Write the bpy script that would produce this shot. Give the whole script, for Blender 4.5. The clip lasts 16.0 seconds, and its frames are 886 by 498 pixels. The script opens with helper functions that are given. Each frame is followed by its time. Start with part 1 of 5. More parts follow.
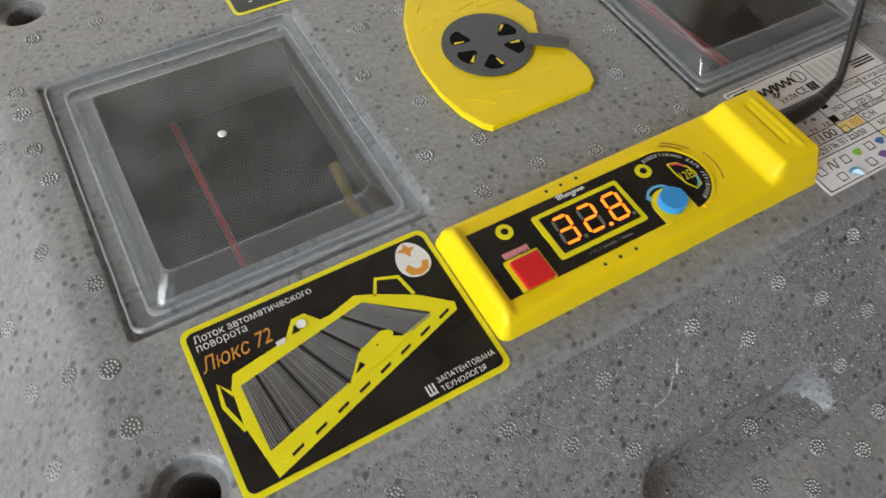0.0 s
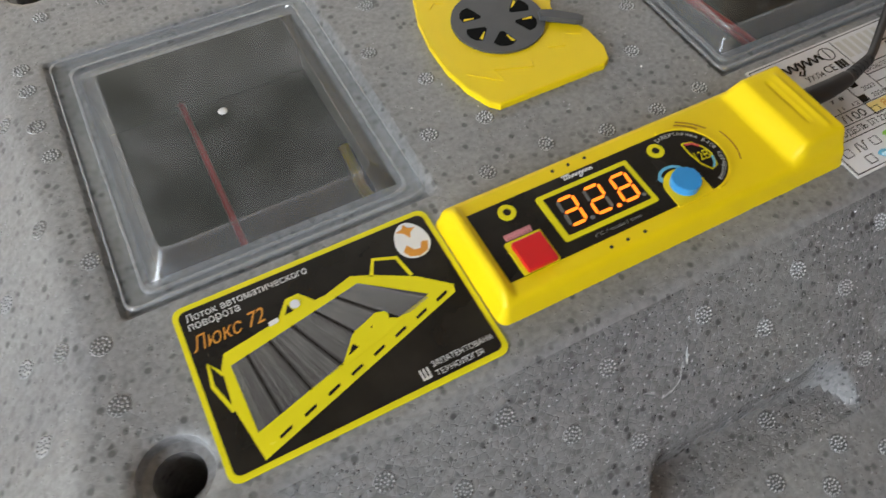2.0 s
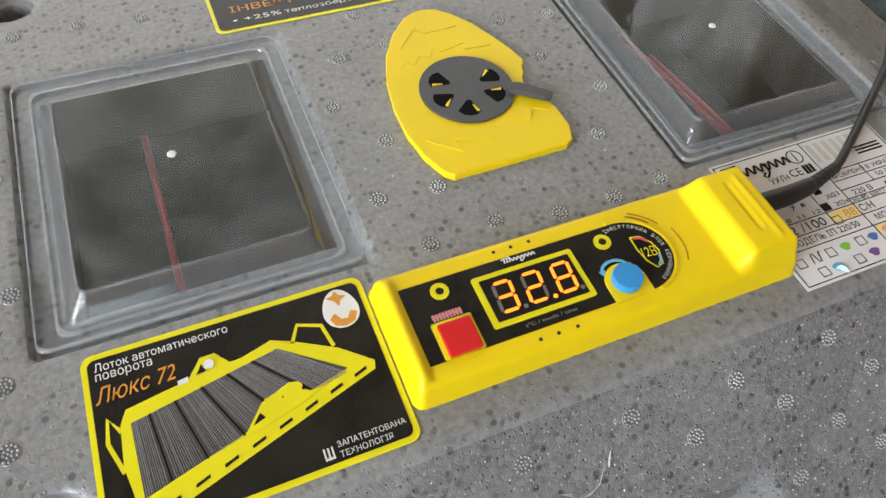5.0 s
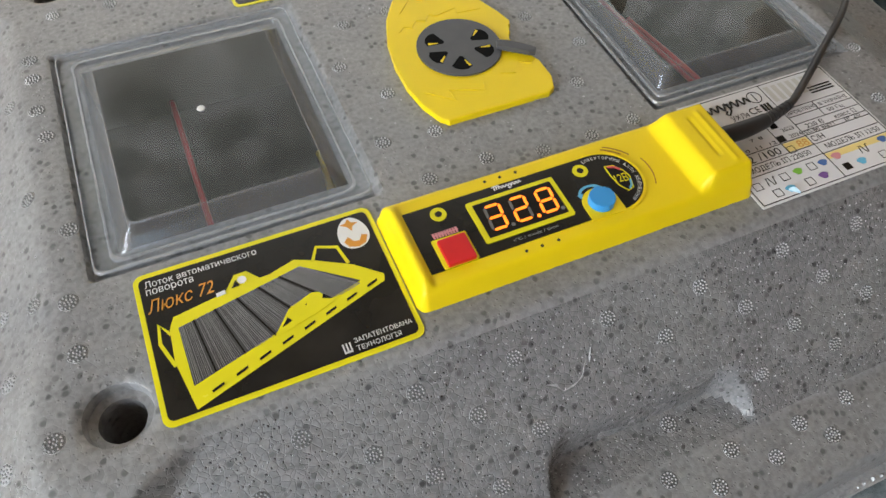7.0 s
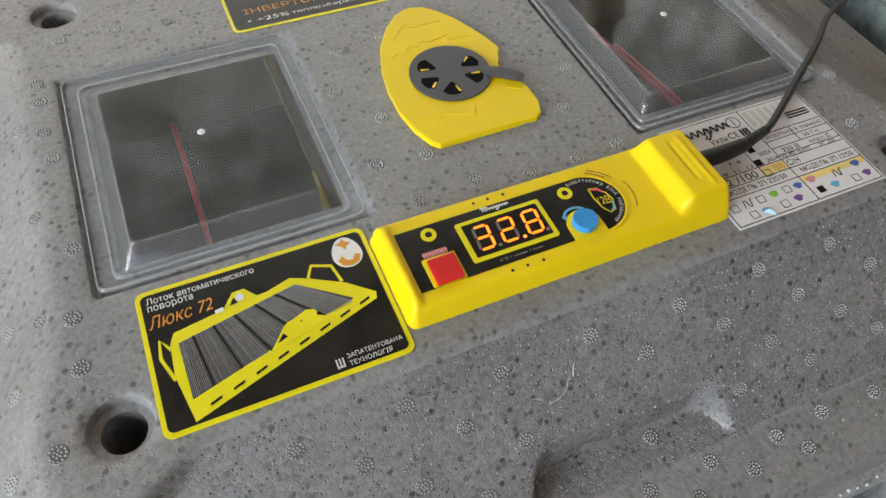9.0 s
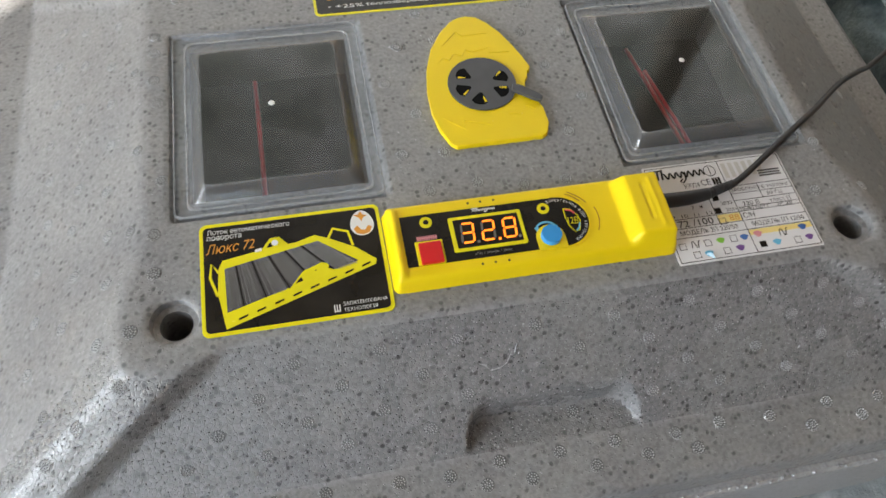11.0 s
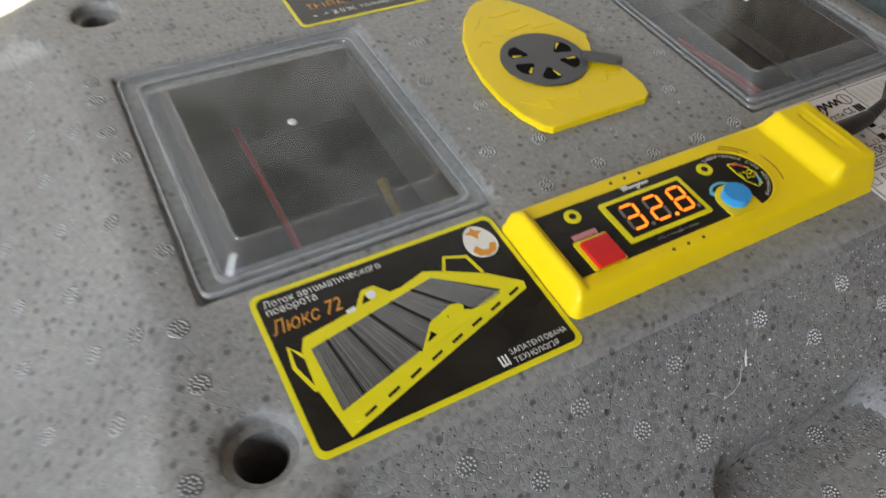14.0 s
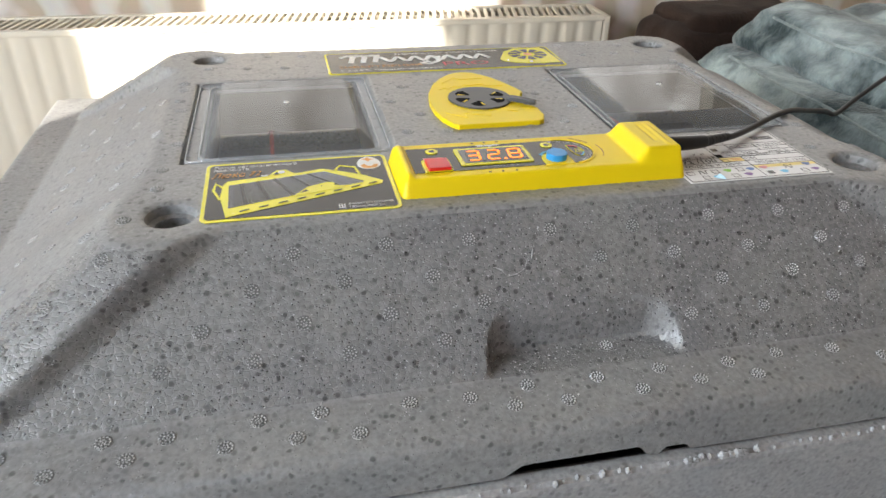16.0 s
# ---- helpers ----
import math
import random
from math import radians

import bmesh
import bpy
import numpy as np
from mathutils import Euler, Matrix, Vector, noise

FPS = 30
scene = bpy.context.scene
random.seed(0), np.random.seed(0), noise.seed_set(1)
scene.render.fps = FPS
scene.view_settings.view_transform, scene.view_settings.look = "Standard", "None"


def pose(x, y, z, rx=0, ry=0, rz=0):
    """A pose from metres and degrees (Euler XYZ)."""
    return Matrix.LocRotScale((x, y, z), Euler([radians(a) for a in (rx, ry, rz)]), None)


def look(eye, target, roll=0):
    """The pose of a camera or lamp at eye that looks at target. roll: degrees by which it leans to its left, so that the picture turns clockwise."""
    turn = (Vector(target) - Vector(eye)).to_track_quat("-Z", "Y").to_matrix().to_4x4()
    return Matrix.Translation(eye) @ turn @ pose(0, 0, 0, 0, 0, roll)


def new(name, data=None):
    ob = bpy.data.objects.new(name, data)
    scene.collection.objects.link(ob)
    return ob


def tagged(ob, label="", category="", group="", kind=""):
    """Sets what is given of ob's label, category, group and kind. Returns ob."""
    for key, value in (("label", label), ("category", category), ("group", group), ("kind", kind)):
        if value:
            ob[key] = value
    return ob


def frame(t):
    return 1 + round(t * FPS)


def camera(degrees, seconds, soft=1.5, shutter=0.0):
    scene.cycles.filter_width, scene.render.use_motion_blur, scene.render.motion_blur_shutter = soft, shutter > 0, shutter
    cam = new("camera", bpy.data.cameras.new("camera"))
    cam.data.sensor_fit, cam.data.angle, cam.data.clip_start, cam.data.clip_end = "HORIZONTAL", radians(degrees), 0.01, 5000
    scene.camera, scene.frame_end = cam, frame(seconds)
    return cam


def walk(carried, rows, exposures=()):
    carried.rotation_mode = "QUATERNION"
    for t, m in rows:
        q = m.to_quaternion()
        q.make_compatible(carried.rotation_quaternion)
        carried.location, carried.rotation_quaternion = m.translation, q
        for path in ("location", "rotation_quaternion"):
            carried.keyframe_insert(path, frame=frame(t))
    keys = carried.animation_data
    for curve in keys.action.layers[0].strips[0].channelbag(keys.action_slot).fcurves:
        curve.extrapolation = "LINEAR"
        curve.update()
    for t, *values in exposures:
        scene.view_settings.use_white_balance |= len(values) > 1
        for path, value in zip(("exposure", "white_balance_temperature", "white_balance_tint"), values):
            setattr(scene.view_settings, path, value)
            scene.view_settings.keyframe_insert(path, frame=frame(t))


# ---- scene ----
cam = camera(63.87, 16.0, shutter=0.35)
PATH = [
    (0, -0.18382, -0.24673, 0.95781, 34.030, -2.311, -29.781),
    (0.5, -0.18891, -0.23116, 0.95061, 34.056, -2.157, -29.550),
    (1, -0.19073, -0.23104, 0.96039, 34.527, -2.172, -29.892),
    (1.5, -0.19817, -0.23928, 0.96296, 35.021, -1.901, -29.264),
    (2, -0.17044, -0.25242, 0.94728, 33.369, -0.411, -27.743),
    (2.5, -0.13969, -0.23619, 0.95274, 34.590, -2.665, -22.617),
    (3, -0.13084, -0.23843, 0.94414, 34.849, -4.118, -21.859),
    (3.5, -0.13280, -0.23984, 0.94222, 34.893, -3.134, -22.156),
    (4, -0.13154, -0.24456, 0.94332, 35.427, -3.251, -21.626),
    (4.2, -0.13520, -0.24527, 0.94133, 35.634, -3.955, -21.510),
    (6.3, -0.13456, -0.26916, 0.97662, 35.351, -2.121, -24.464),
    (6.5, -0.14369, -0.28188, 0.97325, 36.421, -1.854, -24.259),
    (7, -0.15183, -0.29550, 0.97052, 35.279, -1.922, -23.517),
    (7.5, -0.14872, -0.30414, 0.97923, 36.103, -2.076, -23.404),
    (8, -0.14845, -0.30469, 0.98473, 36.519, -2.162, -23.253),
    (8.5, -0.15112, -0.30326, 0.98750, 36.681, -2.156, -23.343),
    (9, -0.15202, -0.30232, 0.98370, 36.415, -2.270, -23.566),
    (9.5, -0.15426, -0.30270, 0.97998, 36.550, -2.359, -24.374),
    (9.7, -0.15462, -0.30068, 0.97605, 35.802, -2.799, -24.388),
    (11.8, -0.09886, -0.36394, 1.14199, 28.739, -3.225, -4.967),
    (12, -0.09734, -0.36665, 1.14328, 29.111, -3.139, -5.873),
    (12.5, -0.09783, -0.36783, 1.14471, 29.561, -3.772, -7.521),
    (13, -0.12922, -0.33905, 1.13324, 29.527, -3.130, -9.920),
    (13.5, -0.17559, -0.28269, 1.06736, 32.053, -0.909, -17.764),
    (14, -0.22689, -0.26581, 0.92864, 41.231, -3.551, -28.375),
    (14.5, -0.21865, -0.27268, 0.86081, 48.655, -6.574, -26.678),
    (15, -0.17609, -0.38606, 0.85856, 54.488, -3.557, -15.649),
    (15.5, -0.13621, -0.46740, 0.87584, 57.079, -1.736, -12.919),
    (16, -0.15107, -0.51469, 0.88783, 59.003, -1.410, -12.488),
]

EXPOSURES = [(0.0, 1.59), (2.0, 1.59), (2.5, 1.80), (3.0, 2.04), (4.2, 2.06), (6.3, 1.76), (8.0, 1.75), (9.0, 1.70), (9.7, 1.64), (11.8, 1.82), (13.0, 1.72), (13.5, 1.62), (14.0, 1.45), (14.5, 1.26), (15.0, 1.38), (15.5, 1.68), (16.0, 1.80)]
walk(cam, [(t, pose(*p)) for t, *p in PATH], EXPOSURES)

# ---- light: a bright window in the wall beside the radiator, sun through the gap of unseen curtains, and a fill lamp added behind ----
world = bpy.data.worlds.new("world")
world.use_nodes = True
scene.world = world
sky = world.node_tree.nodes.new("ShaderNodeTexSky")
sky.sky_type = "NISHITA"
sky.sun_disc = False
sky.sun_elevation = radians(25)
sky.sun_rotation = radians(231)
world.node_tree.nodes["Background"].inputs["Strength"].default_value = 0.12
world.node_tree.links.new(sky.outputs["Color"], world.node_tree.nodes["Background"].inputs["Color"])

SUN_WAY = Vector((1.0, 0.8, -0.6))
sun = new("sun", bpy.data.lights.new("sun", "SUN"))
sun.data.energy, sun.data.angle, sun.data.color = 5.0, radians(0.5), (1.0, 0.93, 0.82)
sun.matrix_world = look((0, 0, 0), SUN_WAY)

window_light = new("window_light", bpy.data.lights.new("window_light", "AREA"))
window_light.data.shape, window_light.data.size, window_light.data.size_y = "RECTANGLE", 0.95, 0.80
window_light.data.energy, window_light.data.color = 11.0, (0.84, 0.93, 1.0)
window_light.matrix_world = look((-1.50, -0.58, 1.24), (-0.05, -0.02, 0.70))

# fill lamp added to lift the faces turned to the south
fill_light = new("south_fill_light", bpy.data.lights.new("south_fill_light", "AREA"))
fill_light.data.shape, fill_light.data.size, fill_light.data.size_y = "RECTANGLE", 1.0, 1.1
fill_light.data.energy, fill_light.data.color = 0.6, (1.0, 0.93, 0.87)
fill_light.matrix_world = look((-0.95, -2.50, 1.55), (-0.50, 0.0, 0.90))


# ---- materials ----
def material(name, rough=0.5, metal=0.0, spec=0.5):
    m = bpy.data.materials.new(name)
    m.use_nodes = True
    b = m.node_tree.nodes["Principled BSDF"]
    b.inputs["Roughness"].default_value = rough
    b.inputs["Metallic"].default_value = metal
    b.inputs["Specular IOR Level"].default_value = spec
    return m, m.node_tree.nodes, m.node_tree.links, b


def ramp_node(nodes, stops):
    r = nodes.new("ShaderNodeValToRGB")
    while len(r.color_ramp.elements) < len(stops):
        r.color_ramp.elements.new(0.5)
    for e, (p, c) in zip(r.color_ramp.elements, stops):
        e.position, e.color = p, (*c, 1)
    return r


def noise_node(nodes, links, scale, detail=4.0, coords="Object"):
    tc = nodes.new("ShaderNodeTexCoord")
    n = nodes.new("ShaderNodeTexNoise")
    n.inputs["Scale"].default_value, n.inputs["Detail"].default_value = scale, detail
    links.new(tc.outputs[coords], n.inputs["Vector"])
    return n


def bump_node(nodes, links, b, height, strength, distance):
    bp = nodes.new("ShaderNodeBump")
    bp.inputs["Strength"].default_value, bp.inputs["Distance"].default_value = strength, distance
    links.new(height, bp.inputs["Height"])
    links.new(bp.outputs["Normal"], b.inputs["Normal"])
    return bp


def plain(name, col, rough=0.5, metal=0.0, var=0.06, scale=60.0, bump=0.05, dist=0.0004, spec=0.5, fine=900.0):
    """A painted or moulded surface: colour that drifts a little, scuffed gloss and fine grain."""
    m, nodes, links, b = material(name, rough, metal, spec)
    n = noise_node(nodes, links, scale)
    lo = tuple(max(0.0, c * (1 - var)) for c in col)
    hi = tuple(min(1.0, c * (1 + var)) for c in col)
    r = ramp_node(nodes, [(0.3, lo), (0.7, hi)])
    links.new(n.outputs["Fac"], r.inputs["Fac"])
    links.new(r.outputs["Color"], b.inputs["Base Color"])
    g = noise_node(nodes, links, fine, 2.0)
    mr = nodes.new("ShaderNodeMapRange")
    mr.inputs["To Min"].default_value, mr.inputs["To Max"].default_value = max(0.02, rough - 0.08), min(1.0, rough + 0.08)
    links.new(n.outputs["Fac"], mr.inputs["Value"])
    links.new(mr.outputs["Result"], b.inputs["Roughness"])
    if bump > 0:
        bump_node(nodes, links, b, g.outputs["Fac"], bump, dist)
    return m


def foam(name, base=0.27, gloss=0.42, bead=0.8, speck=0.4, deep=0.0007):
    """Moulded bead foam: flat cells of about 3 mm, a few of them dark, with small pits where they meet."""
    m, nodes, links, b = material(name, gloss)
    tc = nodes.new("ShaderNodeTexCoord")
    v = nodes.new("ShaderNodeTexVoronoi")
    v.inputs["Scale"].default_value = 310.0
    links.new(tc.outputs["Object"], v.inputs["Vector"])
    sep = nodes.new("ShaderNodeSeparateColor")
    links.new(v.outputs["Color"], sep.inputs["Color"])
    dark = nodes.new("ShaderNodeMapRange")
    dark.inputs["From Min"].default_value, dark.inputs["From Max"].default_value = 0.02, 0.26
    dark.inputs["To Min"].default_value, dark.inputs["To Max"].default_value = 1.0, 0.0
    links.new(sep.outputs["Red"], dark.inputs["Value"])
    spot = nodes.new("ShaderNodeMapRange")
    spot.interpolation_type = "SMOOTHSTEP"
    spot.inputs["From Min"].default_value, spot.inputs["From Max"].default_value = 0.28, 0.64
    spot.inputs["To Min"].default_value, spot.inputs["To Max"].default_value = 1.0, 0.0
    links.new(v.outputs["Distance"], spot.inputs["Value"])
    both = nodes.new("ShaderNodeMath")
    both.operation = "MULTIPLY"
    links.new(dark.outputs["Result"], both.inputs[0])
    links.new(spot.outputs["Result"], both.inputs[1])
    cells = ramp_node(nodes, [(0.0, (1.04,) * 3), (1.0, (speck,) * 3)])
    links.new(both.outputs["Value"], cells.inputs["Fac"])
    shade = nodes.new("ShaderNodeMapRange")
    shade.inputs["To Min"].default_value, shade.inputs["To Max"].default_value = base * 0.92, base * 1.08
    links.new(sep.outputs["Green"], shade.inputs["Value"])
    big = noise_node(nodes, links, 14.0, 5.0)
    tone = ramp_node(nodes, [(0.3, (0.90, 0.89, 0.91)), (0.7, (1.10, 1.09, 1.08))])
    links.new(big.outputs["Fac"], tone.inputs["Fac"])
    m0 = nodes.new("ShaderNodeMix")
    m0.data_type, m0.blend_type = "RGBA", "MULTIPLY"
    m0.inputs["Factor"].default_value = 1.0
    links.new(shade.outputs["Result"], m0.inputs["A"])
    links.new(tone.outputs["Color"], m0.inputs["B"])
    fine = noise_node(nodes, links, 380.0, 6.0)
    dust = ramp_node(nodes, [(0.34, (0.70,) * 3), (0.62, (1.16,) * 3)])
    links.new(fine.outputs["Fac"], dust.inputs["Fac"])
    m1 = nodes.new("ShaderNodeMix")
    m1.data_type, m1.blend_type = "RGBA", "MULTIPLY"
    m1.inputs["Factor"].default_value = 0.95
    links.new(m0.outputs["Result"], m1.inputs["A"])
    links.new(cells.outputs["Color"], m1.inputs["B"])
    m2 = nodes.new("ShaderNodeMix")
    m2.data_type, m2.blend_type = "RGBA", "MULTIPLY"
    m2.inputs["Factor"].default_value = 0.6
    links.new(m1.outputs["Result"], m2.inputs["A"])
    links.new(dust.outputs["Color"], m2.inputs["B"])
    links.new(m2.outputs["Result"], b.inputs["Base Color"])
    bd = nodes.new("ShaderNodeTexVoronoi")
    bd.feature = "DISTANCE_TO_EDGE"
    bd.inputs["Scale"].default_value = 310.0
    links.new(tc.outputs["Object"], bd.inputs["Vector"])
    cell = nodes.new("ShaderNodeMapRange")
    cell.interpolation_type = "SMOOTHSTEP"
    cell.inputs["From Min"].default_value, cell.inputs["From Max"].default_value = 0.0, 0.12
    cell.inputs["To Min"].default_value, cell.inputs["To Max"].default_value = 0.0, 0.11
    links.new(bd.outputs["Distance"], cell.inputs["Value"])
    pit = nodes.new("ShaderNodeMapRange")
    pit.interpolation_type = "SMOOTHSTEP"
    pit.inputs["From Min"].default_value, pit.inputs["From Max"].default_value = 0.06, 0.24
    pit.inputs["To Min"].default_value, pit.inputs["To Max"].default_value = 0.95, 0.0
    hole = nodes.new("ShaderNodeTexVoronoi")
    hole.inputs["Scale"].default_value = 320.0
    links.new(tc.outputs["Object"], hole.inputs["Vector"])
    links.new(hole.outputs["Distance"], pit.inputs["Value"])
    wob = noise_node(nodes, links, 600.0, 2.0)
    w1 = nodes.new("ShaderNodeMath")
    w1.operation = "MULTIPLY_ADD"
    w1.inputs[1].default_value = 0.08
    links.new(wob.outputs["Fac"], w1.inputs[0])
    links.new(cell.outputs["Result"], w1.inputs[2])
    w2 = nodes.new("ShaderNodeMath")
    w2.operation = "ADD"
    links.new(w1.outputs["Value"], w2.inputs[0])
    links.new(pit.outputs["Result"], w2.inputs[1])
    bump_node(nodes, links, b, w2.outputs["Value"], bead, deep)
    rr = nodes.new("ShaderNodeMapRange")
    rr.inputs["To Min"].default_value, rr.inputs["To Max"].default_value = gloss - 0.10, gloss + 0.12
    links.new(big.outputs["Fac"], rr.inputs["Value"])
    links.new(rr.outputs["Result"], b.inputs["Roughness"])
    return m


def clear_plastic(name, haze=0.04, rough=0.04):
    """Thin clear sheet: lets light through and mirrors by its angle, with dust and a haze that can paint glints."""
    m = bpy.data.materials.new(name)
    m.use_nodes = True
    nodes, links = m.node_tree.nodes, m.node_tree.links
    nodes.clear()
    out = nodes.new("ShaderNodeOutputMaterial")
    tr = nodes.new("ShaderNodeBsdfTransparent")
    tr.inputs["Color"].default_value = (0.93, 0.94, 0.95, 1)
    gl = nodes.new("ShaderNodeBsdfGlossy")
    gl.inputs["Roughness"].default_value = rough
    df = nodes.new("ShaderNodeBsdfDiffuse")
    df.inputs["Color"].default_value = (0.75, 0.75, 0.76, 1)
    fr = nodes.new("ShaderNodeFresnel")
    fr.inputs["IOR"].default_value = 1.62
    n = noise_node(nodes, links, 45.0, 5.0)
    bp = nodes.new("ShaderNodeBump")
    bp.inputs["Strength"].default_value, bp.inputs["Distance"].default_value = 0.12, 0.002
    links.new(n.outputs["Fac"], bp.inputs["Height"])
    links.new(bp.outputs["Normal"], gl.inputs["Normal"])
    a = nodes.new("ShaderNodeMixShader")
    links.new(fr.outputs["Fac"], a.inputs["Fac"])
    links.new(tr.outputs["BSDF"], a.inputs[1])
    links.new(gl.outputs["BSDF"], a.inputs[2])
    dust = noise_node(nodes, links, 900.0, 2.0)
    dr = nodes.new("ShaderNodeMapRange")
    dr.inputs["From Min"].default_value, dr.inputs["From Max"].default_value = 0.45, 0.8
    dr.inputs["To Min"].default_value, dr.inputs["To Max"].default_value = haze * 0.9, haze * 1.5
    links.new(dust.outputs["Fac"], dr.inputs["Value"])
    c = nodes.new("ShaderNodeMixShader")
    links.new(dr.outputs["Result"], c.inputs["Fac"])
    links.new(a.outputs["Shader"], c.inputs[1])
    links.new(df.outputs["BSDF"], c.inputs[2])
    links.new(c.outputs["Shader"], out.inputs["Surface"])
    return m


def glow(name, col, strength):
    m, nodes, links, b = material(name, 0.4)
    b.inputs["Base Color"].default_value = (*col, 1)
    b.inputs["Emission Color"].default_value = (*col, 1)
    b.inputs["Emission Strength"].default_value = strength
    return m


def plush(name, dark, light, sheen=0.25):
    """Short-pile fleece: cloudy where the pile lies another way, with tufted relief."""
    m, nodes, links, b = material(name, 0.9, 0.0, 0.2)
    n = noise_node(nodes, links, 11.0, 8.0)
    n.inputs["Distortion"].default_value, n.inputs["Roughness"].default_value = 0.35, 0.60
    r = ramp_node(nodes, [(0.38, dark), (0.52, tuple((a + c) / 2 for a, c in zip(dark, light))), (0.62, light)])
    links.new(n.outputs["Fac"], r.inputs["Fac"])
    links.new(r.outputs["Color"], b.inputs["Base Color"])
    f = noise_node(nodes, links, 260.0, 4.0)
    bump_node(nodes, links, b, f.outputs["Fac"], 0.7, 0.003)
    b.inputs["Sheen Weight"].default_value = sheen
    return m


def wallpaper(name):
    m, nodes, links, b = material(name, 0.8)
    tc = nodes.new("ShaderNodeTexCoord")
    w = nodes.new("ShaderNodeTexWave")
    w.wave_type, w.bands_direction = "BANDS", "X"
    w.inputs["Scale"].default_value, w.inputs["Distortion"].default_value = 3.2, 5.0
    w.inputs["Detail Scale"].default_value = 3.0
    links.new(tc.outputs["Object"], w.inputs["Vector"])
    r = ramp_node(nodes, [(0.2, (0.56, 0.46, 0.37)), (0.5, (0.70, 0.64, 0.58)), (0.8, (0.76, 0.72, 0.67))])
    links.new(w.outputs["Fac"], r.inputs["Fac"])
    n = noise_node(nodes, links, 30.0, 5.0)
    mx = nodes.new("ShaderNodeMix")
    mx.data_type, mx.blend_type = "RGBA", "MULTIPLY"
    mx.inputs["Factor"].default_value = 0.25
    links.new(r.outputs["Color"], mx.inputs["A"])
    links.new(n.outputs["Color"], mx.inputs["B"])
    links.new(mx.outputs["Result"], b.inputs["Base Color"])
    bump_node(nodes, links, b, n.outputs["Fac"], 0.2, 0.001)
    return m


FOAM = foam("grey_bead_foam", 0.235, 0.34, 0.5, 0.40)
# rougher copy for the slopes, with some of their shade in its darker base
FOAM_SLOPE = foam("grey_bead_foam_open_shaded", 0.203, 0.26, 1.0, 0.34, 0.0011)
FOAM_DARK = foam("grey_bead_foam_body", 0.33, 0.45, 0.3, 0.6)
YELLOW = plain("yellow_plastic", (0.82, 0.60, 0.004), 0.40, var=0.03, scale=40, bump=0.03, spec=0.35)
YELLOW_INK = plain("yellow_print", (0.74, 0.66, 0.010), 0.24, var=0.04, scale=80, bump=0.01)
BLACK_INK = plain("black_print", (0.014, 0.012, 0.010), 0.22, var=0.35, scale=50, bump=0.01, spec=0.36)
WHITE_INK = plain("white_print", (0.72, 0.71, 0.70), 0.4, var=0.05, bump=0.01)
ORANGE_INK = plain("orange_print", (0.62, 0.26, 0.03), 0.4, var=0.08, bump=0.01)
RED_INK = plain("red_print", (0.55, 0.05, 0.07), 0.4, var=0.08, bump=0.01)
PINK_INK = plain("pink_print", (0.62, 0.24, 0.26), 0.4, var=0.08, bump=0.01)
BLUE_INK = plain("blue_print", (0.05, 0.13, 0.36), 0.4, var=0.1, bump=0.01)
CYAN_INK = plain("cyan_print", (0.12, 0.42, 0.62), 0.4, var=0.1, bump=0.01)
GREEN_INK = plain("green_print", (0.22, 0.5, 0.05), 0.4, var=0.1, bump=0.01)
VIOLET_INK = plain("violet_print", (0.16, 0.07, 0.25), 0.4, var=0.1, bump=0.01)
PALE_YELLOW_INK = plain("pale_yellow_print", (0.78, 0.62, 0.22), 0.4, var=0.06, bump=0.01)
GREY_INK = plain("grey_print", (0.045, 0.043, 0.043), 0.4, var=0.3, scale=260, bump=0.02)
PALE_GREY_INK = plain("pale_grey_print", (0.25, 0.245, 0.245), 0.4, var=0.15, scale=200, bump=0.02)
PAPER = plain("white_label_film", (0.70, 0.69, 0.70), 0.22, var=0.03, scale=30, bump=0.02)
DARK_PLASTIC = plain("charcoal_plastic", (0.056, 0.057, 0.063), 0.42, var=0.12, scale=90, bump=0.05)
OPENING_SHADE = plain("opening_shade", (0.006, 0.006, 0.006), 0.9, var=0.2, bump=0.0, spec=0.1)
CABLE = plain("black_rubber", (0.014, 0.014, 0.016), 0.45, var=0.2, scale=120, bump=0.1)
RED_BUTTON = plain("red_button_plastic", (0.62, 0.012, 0.015), 0.3, var=0.05, bump=0.01)
BLUE_KNOB = plain("blue_knob_plastic", (0.03, 0.27, 0.62), 0.36, var=0.06, bump=0.02)
SMOKE = plain("display_lens", (0.010, 0.009, 0.009), 0.12, var=0.2, bump=0.0)
LIT = glow("lit_segment", (1.0, 0.20, 0.010), 0.55)
UNLIT = plain("unlit_segment", (0.13, 0.125, 0.12), 0.4, var=0.1, bump=0.01)
CLEAR = clear_plastic("clear_plastic_sheet", 0.012)
# stronger pale haze in walls and rims paints their bright edge lines
CLEAR_WALL = clear_plastic("clear_plastic_wall", 0.12, 0.10)
RIM_GLINT = clear_plastic("clear_plastic_rim_glint", 0.20, 0.10)
CLEAR_EDGE = clear_plastic("clear_plastic_flange", 0.065, 0.06)
HEATER_RED = plain("red_tube", (0.60, 0.03, 0.04), 0.35, var=0.1)
# near-black that puts the shade inside the box into the colour
INSIDE = plain("interior_shade", (0.030, 0.027, 0.022), 0.8, var=0.5, scale=30, bump=0.3)
ENAMEL = plain("white_enamel", (0.66, 0.61, 0.52), 0.35, var=0.02, scale=8, bump=0.03)
PLUSH = plush("grey_blue_plush", (0.026, 0.044, 0.050), (0.36, 0.44, 0.46))
PIPING = plush("pale_plush_seam", (0.14, 0.18, 0.19), (0.32, 0.38, 0.39))
